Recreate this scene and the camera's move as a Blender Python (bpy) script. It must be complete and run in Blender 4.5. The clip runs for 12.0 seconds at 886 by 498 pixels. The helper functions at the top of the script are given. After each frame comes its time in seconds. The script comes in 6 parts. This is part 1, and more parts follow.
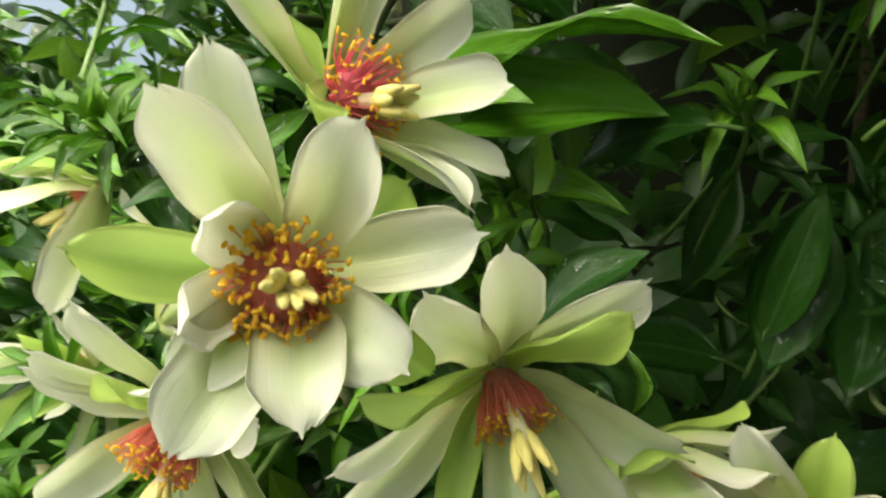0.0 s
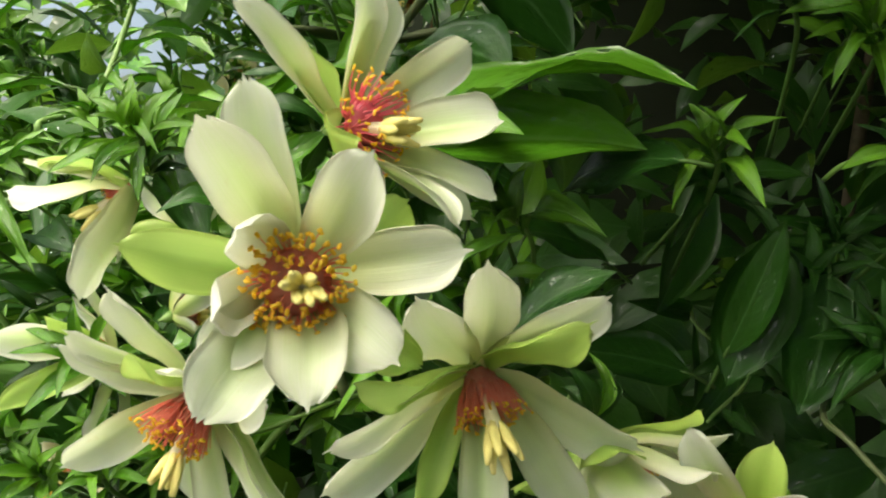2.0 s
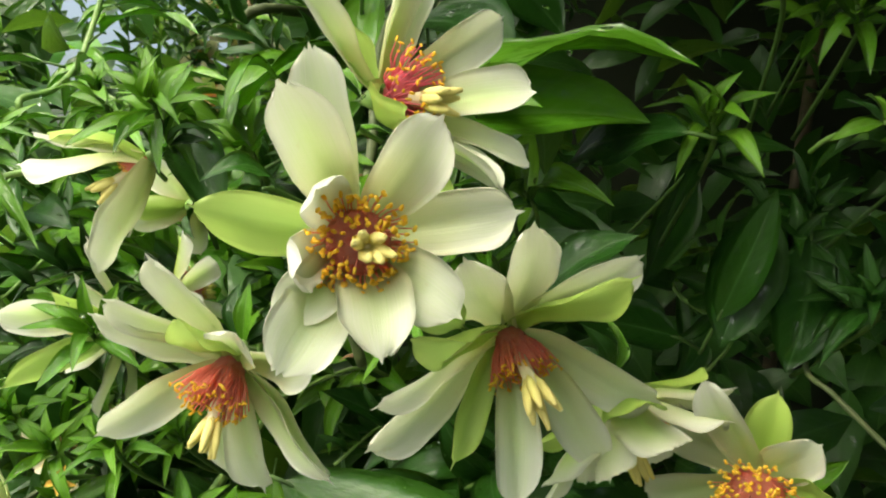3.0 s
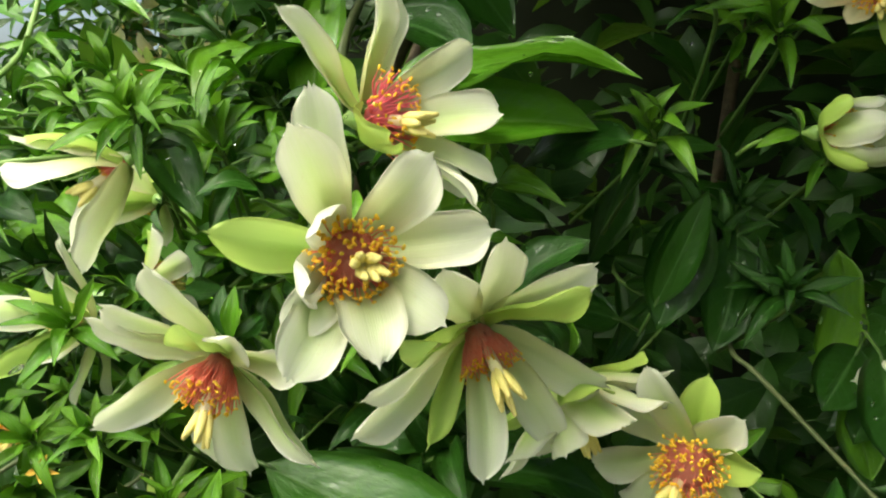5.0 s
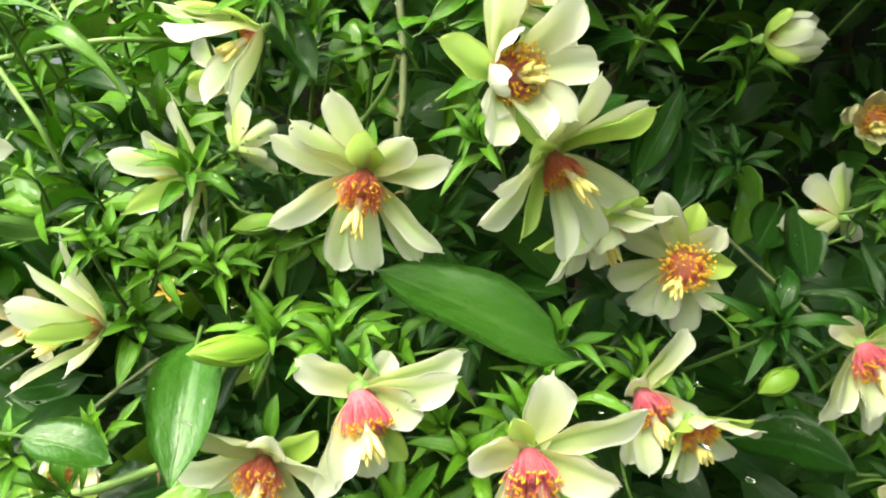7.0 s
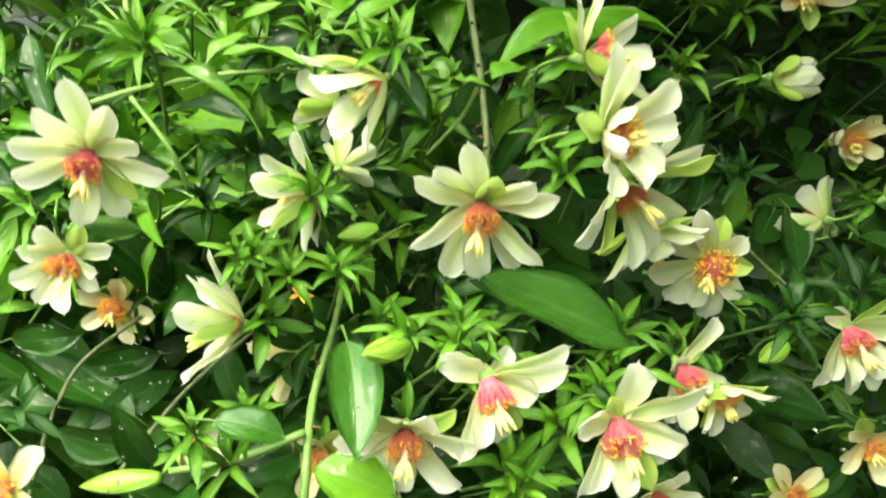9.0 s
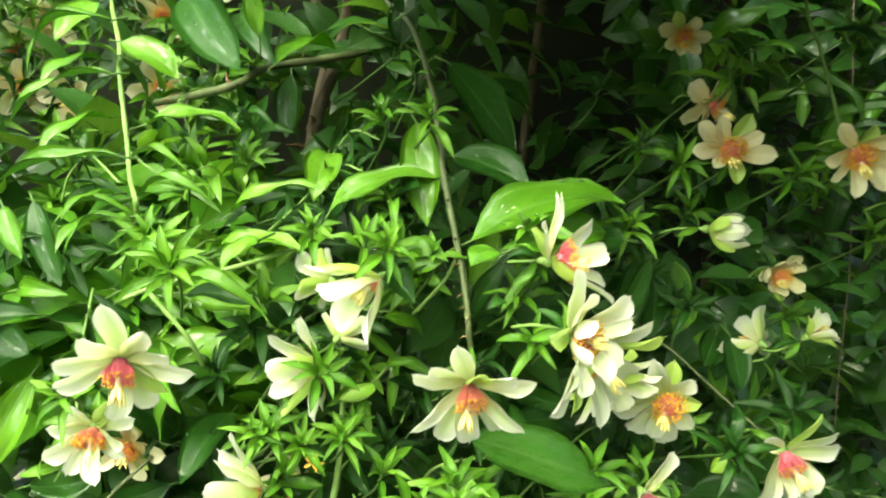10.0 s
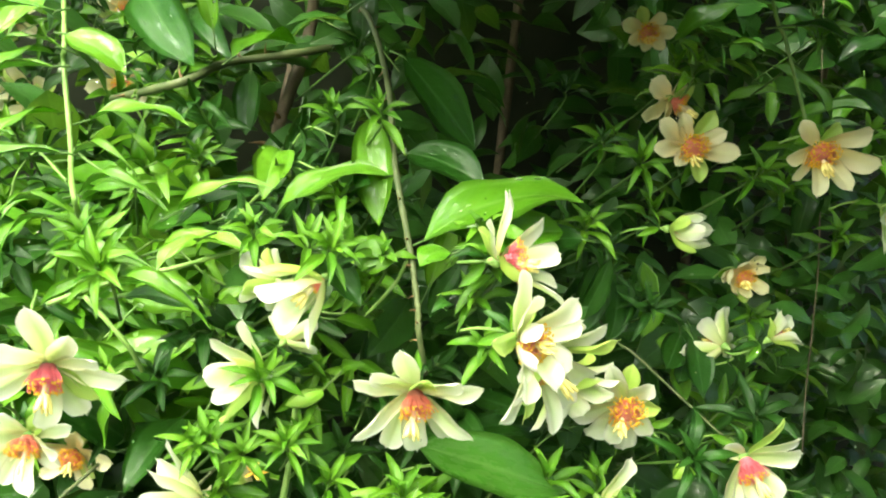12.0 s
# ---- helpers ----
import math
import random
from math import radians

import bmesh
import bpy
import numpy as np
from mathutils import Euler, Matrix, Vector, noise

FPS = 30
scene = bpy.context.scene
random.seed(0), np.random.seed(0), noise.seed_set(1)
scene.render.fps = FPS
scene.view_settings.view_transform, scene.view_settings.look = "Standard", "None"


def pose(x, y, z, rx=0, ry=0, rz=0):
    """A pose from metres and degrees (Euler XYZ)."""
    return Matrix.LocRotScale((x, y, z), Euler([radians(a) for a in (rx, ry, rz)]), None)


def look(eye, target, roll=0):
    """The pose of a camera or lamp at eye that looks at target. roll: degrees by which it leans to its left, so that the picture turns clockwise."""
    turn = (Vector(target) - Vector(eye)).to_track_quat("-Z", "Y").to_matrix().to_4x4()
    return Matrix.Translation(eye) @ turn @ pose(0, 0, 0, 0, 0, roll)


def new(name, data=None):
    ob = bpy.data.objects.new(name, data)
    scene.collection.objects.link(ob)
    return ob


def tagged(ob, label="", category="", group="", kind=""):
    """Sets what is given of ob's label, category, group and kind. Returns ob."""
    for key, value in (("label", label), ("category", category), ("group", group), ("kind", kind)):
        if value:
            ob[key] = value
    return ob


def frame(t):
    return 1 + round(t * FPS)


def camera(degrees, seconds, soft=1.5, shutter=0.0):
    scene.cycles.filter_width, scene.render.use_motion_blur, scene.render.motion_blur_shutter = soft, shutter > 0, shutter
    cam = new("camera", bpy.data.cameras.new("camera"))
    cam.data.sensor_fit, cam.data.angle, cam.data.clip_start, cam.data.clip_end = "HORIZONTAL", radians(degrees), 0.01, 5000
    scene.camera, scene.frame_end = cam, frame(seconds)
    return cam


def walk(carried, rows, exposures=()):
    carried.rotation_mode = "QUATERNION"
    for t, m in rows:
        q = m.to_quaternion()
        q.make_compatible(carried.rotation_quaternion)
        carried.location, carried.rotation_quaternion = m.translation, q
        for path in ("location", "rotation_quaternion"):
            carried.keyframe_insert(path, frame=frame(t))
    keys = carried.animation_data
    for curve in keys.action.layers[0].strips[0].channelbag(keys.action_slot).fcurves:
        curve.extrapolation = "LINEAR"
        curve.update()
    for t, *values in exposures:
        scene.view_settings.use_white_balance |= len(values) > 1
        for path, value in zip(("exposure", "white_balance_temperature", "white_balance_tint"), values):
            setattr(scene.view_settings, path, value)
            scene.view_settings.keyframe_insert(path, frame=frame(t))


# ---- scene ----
cam = camera(61.8, 12.0, soft=2.0, shutter=0.4)
PATH = [
    (0, (0.0070, -0.0010, 1.3060), (-0.0880, 1.9920, 1.1720), 0.2),
    (0.2, (0.0114, -0.0006, 1.3075), (-0.1749, 1.9840, 1.1849), 0.39),
    (0.5, (0.0160, -0.0080, 1.3020), (-0.2070, 1.9750, 1.1710), 1.3),
    (0.7, (0.0174, -0.0090, 1.3017), (-0.2218, 1.9771, 1.1618), 1.1),
    (1, (0.0210, -0.0040, 1.3080), (-0.1780, 1.9830, 1.2070), 2.3),
    (1.2, (0.0196, -0.0050, 1.3104), (-0.1668, 1.9813, 1.2046), 3.2),
    (1.5, (0.0100, -0.0130, 1.3060), (-0.1420, 1.9770, 1.1750), 3.2),
    (1.8, (0.0114, -0.0170, 1.3081), (-0.1037, 1.9777, 1.1801), 3.4),
    (2, (0.0090, -0.0170, 1.3080), (-0.0860, 1.9780, 1.1910), 3.2),
    (2.2, (0.0052, -0.0166, 1.3053), (-0.0848, 1.9762, 1.1754), 3.3),
    (2.5, (0.0000, -0.0190, 1.3040), (-0.0660, 1.9730, 1.1460), 3.3),
    (2.7, (-0.0030, -0.0210, 1.3030), (-0.0250, 1.9740, 1.1630), 3.1),
    (4.3, (-0.0110, -0.0280, 1.3190), (0.1600, 1.9470, 1.0540), 3.2),
    (4.5, (-0.0130, -0.0290, 1.3200), (0.1430, 1.9520, 1.0970), 3),
    (4.8, (-0.0142, -0.0330, 1.3159), (0.1704, 1.9438, 1.0983), 2.7),
    (5, (-0.0150, -0.0360, 1.3130), (0.2120, 1.9370, 1.0770), 3.1),
    (5.2, (-0.0197, -0.0367, 1.3120), (0.2354, 1.9319, 1.0831), 3.6),
    (5.5, (-0.0320, -0.0390, 1.3070), (0.2860, 1.9220, 1.0840), 4.2),
    (5.8, (-0.0426, -0.0476, 1.3032), (0.3201, 1.9039, 1.0921), 3.7),
    (6, (-0.0460, -0.0560, 1.2980), (0.3850, 1.8890, 1.1150), 3.3),
    (6.2, (-0.0506, -0.0631, 1.2934), (0.4328, 1.8712, 1.0898), 3.3),
    (6.5, (-0.0630, -0.0720, 1.2850), (0.4740, 1.8440, 1.0750), 3.6),
    (6.7, (-0.0704, -0.0768, 1.2798), (0.4738, 1.8307, 1.0394), 4),
    (7, (-0.0820, -0.0820, 1.2760), (0.5120, 1.8120, 1.0270), 4.6),
    (7.2, (-0.0870, -0.0850, 1.2780), (0.5510, 1.7930, 1.0220), 4.9),
    (8.8, (-0.1442, -0.1034, 1.2909), (0.6169, 1.7062, 0.9085), 5.6),
    (9, (-0.1529, -0.1063, 1.3012), (0.6235, 1.6970, 0.9199), 5.1),
    (9.2, (-0.1605, -0.1096, 1.3112), (0.6537, 1.6874, 0.8992), 4.1),
    (9.5, (-0.1681, -0.1126, 1.3298), (0.6618, 1.6715, 0.9714), 3.6),
    (9.7, (-0.1723, -0.1135, 1.3502), (0.6575, 1.6572, 1.0053), 3.3),
    (10, (-0.1798, -0.1251, 1.3737), (0.7010, 1.6361, 1.0236), 2.6),
    (10.2, (-0.1812, -0.1308, 1.3800), (0.6965, 1.6272, 1.0177), 1.8),
    (10.5, (-0.1819, -0.1395, 1.3874), (0.7094, 1.6177, 1.0443), 1.2),
    (10.7, (-0.1814, -0.1407, 1.3946), (0.7122, 1.6116, 1.0636), 1.4),
    (11, (-0.1797, -0.1389, 1.3994), (0.7390, 1.6065, 1.0685), 0.9),
    (11.2, (-0.1764, -0.1339, 1.3947), (0.7368, 1.6101, 1.0650), 1.2),
    (11.5, (-0.1705, -0.1283, 1.3827), (0.7399, 1.6190, 1.0388), 1.8),
    (11.8, (-0.1642, -0.1244, 1.3760), (0.7478, 1.6229, 1.0287), 2.1),
    (12, (-0.1599, -0.1223, 1.3722), (0.7494, 1.6249, 1.0254), 2.8),
]
walk(cam, [(t, look(eye, target, roll)) for t, eye, target, roll in PATH],
     exposures=[(0.0, 1.40, 7000.0, -5.0), (2.5, 1.42, 7000.0, -6.0), (5.5, 1.58, 7000.0, -9.0), (7.0, 1.95, 7000.0, -11.0), (9.0, 1.94, 7000.0, -13.0), (10.5, 2.24, 7000.0, -13.5), (12.0, 2.38, 7000.0, -13.5)])

# ---- world and light: a bright, overcast sky, light from high up on the left ----
SUN_AZIMUTH, SUN_ELEVATION = radians(243), radians(57)
world = bpy.data.worlds.new("sky")
scene.world = world
world.use_nodes = True
wn = world.node_tree.nodes
sky = wn.new("ShaderNodeTexSky")
sky.sky_type, sky.sun_disc = "NISHITA", False
sky.sun_elevation, sky.sun_rotation = SUN_ELEVATION, SUN_AZIMUTH
sky.air_density, sky.dust_density, sky.ozone_density = 0.6, 8.0, 0.5
wn["Background"].inputs["Strength"].default_value = 0.14
world.node_tree.links.new(sky.outputs[0], wn["Background"].inputs["Color"])
sun_lamp = bpy.data.lights.new("sun", "SUN")
sun_lamp.energy, sun_lamp.angle, sun_lamp.color = 1.5, radians(80), (1.0, 0.98, 0.95)
SUN_FROM = Vector((math.sin(SUN_AZIMUTH) * math.cos(SUN_ELEVATION), math.cos(SUN_AZIMUTH) * math.cos(SUN_ELEVATION), math.sin(SUN_ELEVATION)))
new("sun", sun_lamp).matrix_world = look(SUN_FROM * 20, (0, 0, 0))


# ---- materials ----
def ramp(nt, fac, stops):
    node = nt.nodes.new("ShaderNodeValToRGB")
    while len(node.color_ramp.elements) < len(stops):
        node.color_ramp.elements.new(0.5)
    for el, (pos, col) in zip(node.color_ramp.elements, stops):
        el.position, el.color = pos, (*col, 1)
    nt.links.new(fac, node.inputs[0])
    return node.outputs[0]


def math_node(nt, op, a, b=0.0, clamp=False):
    node = nt.nodes.new("ShaderNodeMath")
    node.operation, node.use_clamp = op, clamp
    for i, v in enumerate((a, b)):
        if isinstance(v, (int, float)):
            node.inputs[i].default_value = v
        else:
            nt.links.new(v, node.inputs[i])
    return node.outputs[0]


def mix_col(nt, fac, a, b, mode="MIX"):
    node = nt.nodes.new("ShaderNodeMix")
    node.data_type, node.blend_type = "RGBA", mode
    for i, v in ((0, fac), (6, a), (7, b)):
        if isinstance(v, (int, float)):
            node.inputs[i].default_value = v
        elif isinstance(v, tuple):
            node.inputs[i].default_value = (*v, 1)
        else:
            nt.links.new(v, node.inputs[i])
    return node.outputs[2]


def noise_node(nt, coord, scale, detail=3.0, rough=0.6):
    node = nt.nodes.new("ShaderNodeTexNoise")
    node.inputs["Scale"].default_value, node.inputs["Detail"].default_value, node.inputs["Roughness"].default_value = scale, detail, rough
    nt.links.new(coord, node.inputs["Vector"])
    return node.outputs[0]


def start(name):
    m = bpy.data.materials.new(name)
    m.use_nodes = True
    nt = m.node_tree
    return m, nt, nt.nodes["Principled BSDF"], nt.nodes["Material Output"], nt.nodes.new("ShaderNodeTexCoord")


def bump(nt, bsdf, height, strength, distance):
    node = nt.nodes.new("ShaderNodeBump")
    node.inputs["Strength"].default_value, node.inputs["Distance"].default_value = strength, distance
    nt.links.new(height, node.inputs["Height"])
    nt.links.new(node.outputs[0], bsdf.inputs["Normal"])
    return node.outputs[0]


def thin(nt, bsdf, out, colour, share):
    """Lets light through a thin leaf or petal."""
    tl, mx = nt.nodes.new("ShaderNodeBsdfTranslucent"), nt.nodes.new("ShaderNodeMixShader")
    nt.links.new(colour, tl.inputs["Color"])
    mx.inputs[0].default_value = share
    nt.links.new(bsdf.outputs[0], mx.inputs[1])
    nt.links.new(tl.outputs[0], mx.inputs[2])
    nt.links.new(mx.outputs[0], out.inputs["Surface"])


def petal_material(name, pale, heart, stripe, stripe_amount, share=0.42):
    """Pale towards the rim, tinted at the claw, with a soft green band down the middle that is stronger on the outer face, fine veins and bruises."""
    m, nt, b, out, tc = start(name)
    uv = nt.nodes.new("ShaderNodeSeparateXYZ")
    nt.links.new(tc.outputs["UV"], uv.inputs[0])
    outer = math_node(nt, "GREATER_THAN", uv.outputs[0], 1.5)
    u = math_node(nt, "SUBTRACT", uv.outputs[0], math_node(nt, "MULTIPLY", outer, 2.0))
    side = math_node(nt, "ABSOLUTE", math_node(nt, "SUBTRACT", u, 0.5))
    info = nt.nodes.new("ShaderNodeObjectInfo")
    blotch = noise_node(nt, tc.outputs["Object"], 130.0, 4.0)
    along = math_node(nt, "ADD", uv.outputs[1], math_node(nt, "MULTIPLY", math_node(nt, "SUBTRACT", blotch, 0.5), 0.35))
    base = ramp(nt, along, [(0.0, heart), (0.26, tuple(a * 0.6 + c * 0.4 for a, c in zip(heart, pale))), (0.60, pale), (1.0, pale)])
    band = ramp(nt, side, [(0.0, (1, 1, 1)), (0.16, (0.72, 0.72, 0.72)), (0.42, (0, 0, 0))])
    fade = ramp(nt, along, [(0.0, (1, 1, 1)), (0.55, (0.85, 0.85, 0.85)), (0.95, (0.0, 0.0, 0.0))])
    amount = math_node(nt, "MULTIPLY", math_node(nt, "MULTIPLY", band, fade), math_node(nt, "ADD", math_node(nt, "MULTIPLY", outer, 0.35), stripe_amount))
    amount = math_node(nt, "MULTIPLY", amount, math_node(nt, "ADD", math_node(nt, "MULTIPLY", info.outputs["Random"], 0.9), 0.45), True)
    col = mix_col(nt, amount, base, stripe)
    # fine veins run the length of the petal
    squeeze = nt.nodes.new("ShaderNodeMapping")
    squeeze.inputs["Scale"].default_value = (34.0, 1.6, 1.0)
    nt.links.new(tc.outputs["UV"], squeeze.inputs["Vector"])
    veins = noise_node(nt, squeeze.outputs[0], 1.0, 2.0)
    col = mix_col(nt, math_node(nt, "MULTIPLY", math_node(nt, "SUBTRACT", veins, 0.45, True), 0.8), col, stripe)
    spots = noise_node(nt, tc.outputs["Object"], 420.0, 2.0)
    bruise = ramp(nt, spots, [(0.66, (0, 0, 0)), (0.76, (1, 1, 1))])
    col = mix_col(nt, math_node(nt, "MULTIPLY", bruise, 0.22), col, (0.58, 0.46, 0.22))
    nt.links.new(col, b.inputs["Base Color"])
    nt.links.new(math_node(nt, "ADD", math_node(nt, "MULTIPLY", blotch, 0.3), 0.27), b.inputs["Roughness"])
    b.inputs["Specular IOR Level"].default_value = 0.5
    b.inputs["Coat Weight"].default_value, b.inputs["Coat Roughness"].default_value = 0.35, 0.22
    bump(nt, b, math_node(nt, "ADD", math_node(nt, "MULTIPLY", veins, 0.8), math_node(nt, "MULTIPLY", blotch, 0.8)), 0.4, 0.0004)
    thin(nt, b, out, mix_col(nt, 0.4, col, (0.97, 0.98, 0.86)), share)
    return m


def leaf_material(name, dark, light, rib, back, share=0.28, rough=0.32, island=False, spec=0.26, dry=0.57):
    m, nt, b, out, tc = start(name)
    uv = nt.nodes.new("ShaderNodeSeparateXYZ")
    nt.links.new(tc.outputs["UV"], uv.inputs[0])
    under = math_node(nt, "GREATER_THAN", uv.outputs[0], 1.5)
    u = math_node(nt, "SUBTRACT", uv.outputs[0], math_node(nt, "MULTIPLY", under, 2.0))
    side = math_node(nt, "ABSOLUTE", math_node(nt, "SUBTRACT", u, 0.5))
    if island:
        geo = nt.nodes.new("ShaderNodeNewGeometry")
        rnd = geo.outputs["Random Per Island"]
    else:
        info = nt.nodes.new("ShaderNodeObjectInfo")
        rnd = info.outputs["Random"]
    mottling = noise_node(nt, tc.outputs["UV"], 5.0, 4.0)
    tone = math_node(nt, "ADD", math_node(nt, "MULTIPLY", rnd, 0.75), math_node(nt, "MULTIPLY", math_node(nt, "SUBTRACT", mottling, 0.3), 0.6), True)
    col = mix_col(nt, tone, dark, light)
    # side veins slant from the midrib towards the tip
    slant = nt.nodes.new("ShaderNodeCombineXYZ")
    nt.links.new(math_node(nt, "SUBTRACT", uv.outputs[1], math_node(nt, "MULTIPLY", side, 0.5)), slant.inputs[0])
    wave = nt.nodes.new("ShaderNodeTexWave")
    wave.inputs["Scale"].default_value, wave.inputs["Distortion"].default_value = 2.6, 0.8
    nt.links.new(slant.outputs[0], wave.inputs["Vector"])
    vein = math_node(nt, "POWER", wave.outputs[1], 6.0)
    ribs = ramp(nt, side, [(0.0, (1, 1, 1)), (0.018, (0.8, 0.8, 0.8)), (0.05, (0, 0, 0))])
    col = mix_col(nt, math_node(nt, "MULTIPLY", vein, 0.07), col, rib)
    col = mix_col(nt, math_node(nt, "MULTIPLY", ribs, 0.34), col, rib)
    col = mix_col(nt, math_node(nt, "MULTIPLY", under, 0.75), col, back)
    nt.links.new(col, b.inputs["Base Color"])
    wet = noise_node(nt, tc.outputs["UV"], 7.0, 4.0)
    nt.links.new(math_node(nt, "ADD", math_node(nt, "MULTIPLY", wet, 0.36), rough - 0.16), b.inputs["Roughness"])
    b.inputs["Specular IOR Level"].default_value = spec
    # thin films of rain water lie in patches and glint
    film = ramp(nt, noise_node(nt, tc.outputs["UV"], 6.0, 3.0), [(dry, (0.02, 0.02, 0.02)), (dry + 0.05, (1.0, 1.0, 1.0))])
    nt.links.new(film, b.inputs["Coat Weight"])
    b.inputs["Coat Roughness"].default_value, b.inputs["Coat IOR"].default_value = 0.05, 1.75
    swell = nt.nodes.new("ShaderNodeBump")
    swell.inputs["Strength"].default_value, swell.inputs["Distance"].default_value = 0.9, 0.0012
    nt.links.new(noise_node(nt, tc.outputs["UV"], 9.0, 2.0), swell.inputs["Height"])
    nt.links.new(swell.outputs[0], b.inputs["Coat Normal"])
    drops = nt.nodes.new("ShaderNodeTexVoronoi")
    drops.inputs["Scale"].default_value = 16.0
    nt.links.new(tc.outputs["UV"], drops.inputs["Vector"])
    bead = math_node(nt, "SUBTRACT", 0.16, drops.outputs["Distance"], True)
    height = math_node(nt, "ADD", math_node(nt, "MULTIPLY", bead, 3.0), math_node(nt, "ADD", math_node(nt, "MULTIPLY", vein, -0.10), math_node(nt, "ADD", math_node(nt, "MULTIPLY", ribs, -0.6), math_node(nt, "MULTIPLY", wet, 1.6))))
    bump(nt, b, height, 0.5, 0.0006)
    thin(nt, b, out, mix_col(nt, 0.5, col, (0.22, 0.42, 0.03)), share)
    return m


def plain_material(name, a, c, scale, rough, spec=0.4, relief=0.0004, share=0.0):
    m, nt, b, out, tc = start(name)
    n1, n2 = noise_node(nt, tc.outputs["Object"], scale, 5.0), noise_node(nt, tc.outputs["Object"], scale * 6, 3.0)
    col = mix_col(nt, ramp(nt, n1, [(0.3, (0, 0, 0)), (0.7, (1, 1, 1))]), a, c)
    col = mix_col(nt, math_node(nt, "MULTIPLY", n2, 0.35), col, tuple(v * 0.6 for v in a))
    nt.links.new(col, b.inputs["Base Color"])
    b.inputs["Roughness"].default_value, b.inputs["Specular IOR Level"].default_value = rough, spec
    bump(nt, b, n2, 0.4, relief)
    if share:
        thin(nt, b, out, col, share)
    return m


PETAL = petal_material("cream_petal", (0.80, 0.805, 0.745), (0.76, 0.76, 0.38), (0.54, 0.71, 0.21), 0.56, 0.58)
WARM = petal_material("peach_petal", (0.83, 0.80, 0.58), (0.82, 0.66, 0.30), (0.66, 0.68, 0.26), 0.35, 0.54)
INNER = petal_material("white_inner_petal", (0.84, 0.84, 0.80), (0.86, 0.86, 0.70), (0.78, 0.83, 0.58), 0.10, 0.5)
SEPAL = petal_material("green_sepal", (0.58, 0.74, 0.20), (0.50, 0.66, 0.14), (0.36, 0.58, 0.07), 0.50, 0.58)
BUD = petal_material("green_bud", (0.34, 0.56, 0.07), (0.24, 0.48, 0.04), (0.20, 0.42, 0.03), 0.5, 0.3)
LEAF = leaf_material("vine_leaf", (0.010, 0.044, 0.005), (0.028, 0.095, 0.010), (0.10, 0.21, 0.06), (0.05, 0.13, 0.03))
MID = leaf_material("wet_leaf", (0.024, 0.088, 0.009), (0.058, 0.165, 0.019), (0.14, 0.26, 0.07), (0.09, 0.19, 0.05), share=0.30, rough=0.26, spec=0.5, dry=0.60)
# young leaves, also picked to brighten places: light put into the colour
YOUNG_LIT = leaf_material("young_lit_leaf", (0.066, 0.208, 0.011), (0.190, 0.410, 0.030), (0.24, 0.40, 0.11), (0.18, 0.31, 0.10), share=0.44, dry=0.50)
# one leaf in two tones: shade and light are put into the colour
SHADE_LEAF = leaf_material("shade_toned_leaf", (0.015, 0.053, 0.009), (0.037, 0.108, 0.016), (0.09, 0.18, 0.05), (0.06, 0.13, 0.04), island=True)
LIT_LEAF = leaf_material("lit_toned_leaf", (0.040, 0.152, 0.009), (0.116, 0.302, 0.022), (0.15, 0.28, 0.07), (0.11, 0.22, 0.06), share=0.44, island=True)
FILAMENT = plain_material("red_filament", (0.95, 0.33, 0.26), (0.97, 0.50, 0.40), 900.0, 0.5, share=0.65)
PINK = plain_material("pink_filament", (0.93, 0.22, 0.33), (0.96, 0.40, 0.48), 900.0, 0.5, share=0.6)
ANTHER = plain_material("orange_anther", (0.98, 0.66, 0.06), (0.99, 0.80, 0.16), 600.0, 0.6, share=0.55)
DRY = plain_material("dry_yellow_petal", (0.72, 0.42, 0.05), (0.85, 0.62, 0.12), 500.0, 0.6, share=0.3)
STYLE = plain_material("cream_style", (0.80, 0.70, 0.42), (0.86, 0.80, 0.55), 300.0, 0.5)
STIGMA = plain_material("yellow_stigma", (0.86, 0.72, 0.20), (0.88, 0.80, 0.36), 500.0, 0.5)
STALK = plain_material("dark_green_stalk", (0.045, 0.10, 0.018), (0.09, 0.17, 0.035), 120.0, 0.5)
STEM = plain_material("green_stem", (0.13, 0.26, 0.05), (0.24, 0.36, 0.10), 120.0, 0.45)
BARK = plain_material("brown_bark", (0.065, 0.048, 0.030), (0.14, 0.11, 0.07), 90.0, 0.8, relief=0.0015)
CANE = plain_material("grey_green_cane", (0.055, 0.082, 0.028), (0.115, 0.135, 0.052), 110.0, 0.6, relief=0.0006)
THORN = plain_material("brown_thorn", (0.12, 0.07, 0.03), (0.25, 0.15, 0.07), 300.0, 0.5)
WATER, _, wb, _, _ = start("rain_water")
wb.inputs["Base Color"].default_value, wb.inputs["Roughness"].default_value = (0.97, 1.0, 0.97, 1), 0.02
wb.inputs["Transmission Weight"].default_value, wb.inputs["IOR"].default_value = 1.0, 1.333
SOIL = plain_material("soil", (0.10, 0.085, 0.065), (0.17, 0.145, 0.115), 6.0, 0.9, relief=0.02)
# near-black wall: the shade of the hollow is put into its colour
DARK_WALL = plain_material("near_black_wall", (0.014, 0.021, 0.009), (0.030, 0.036, 0.020), 3.0, 0.9, relief=0.004)


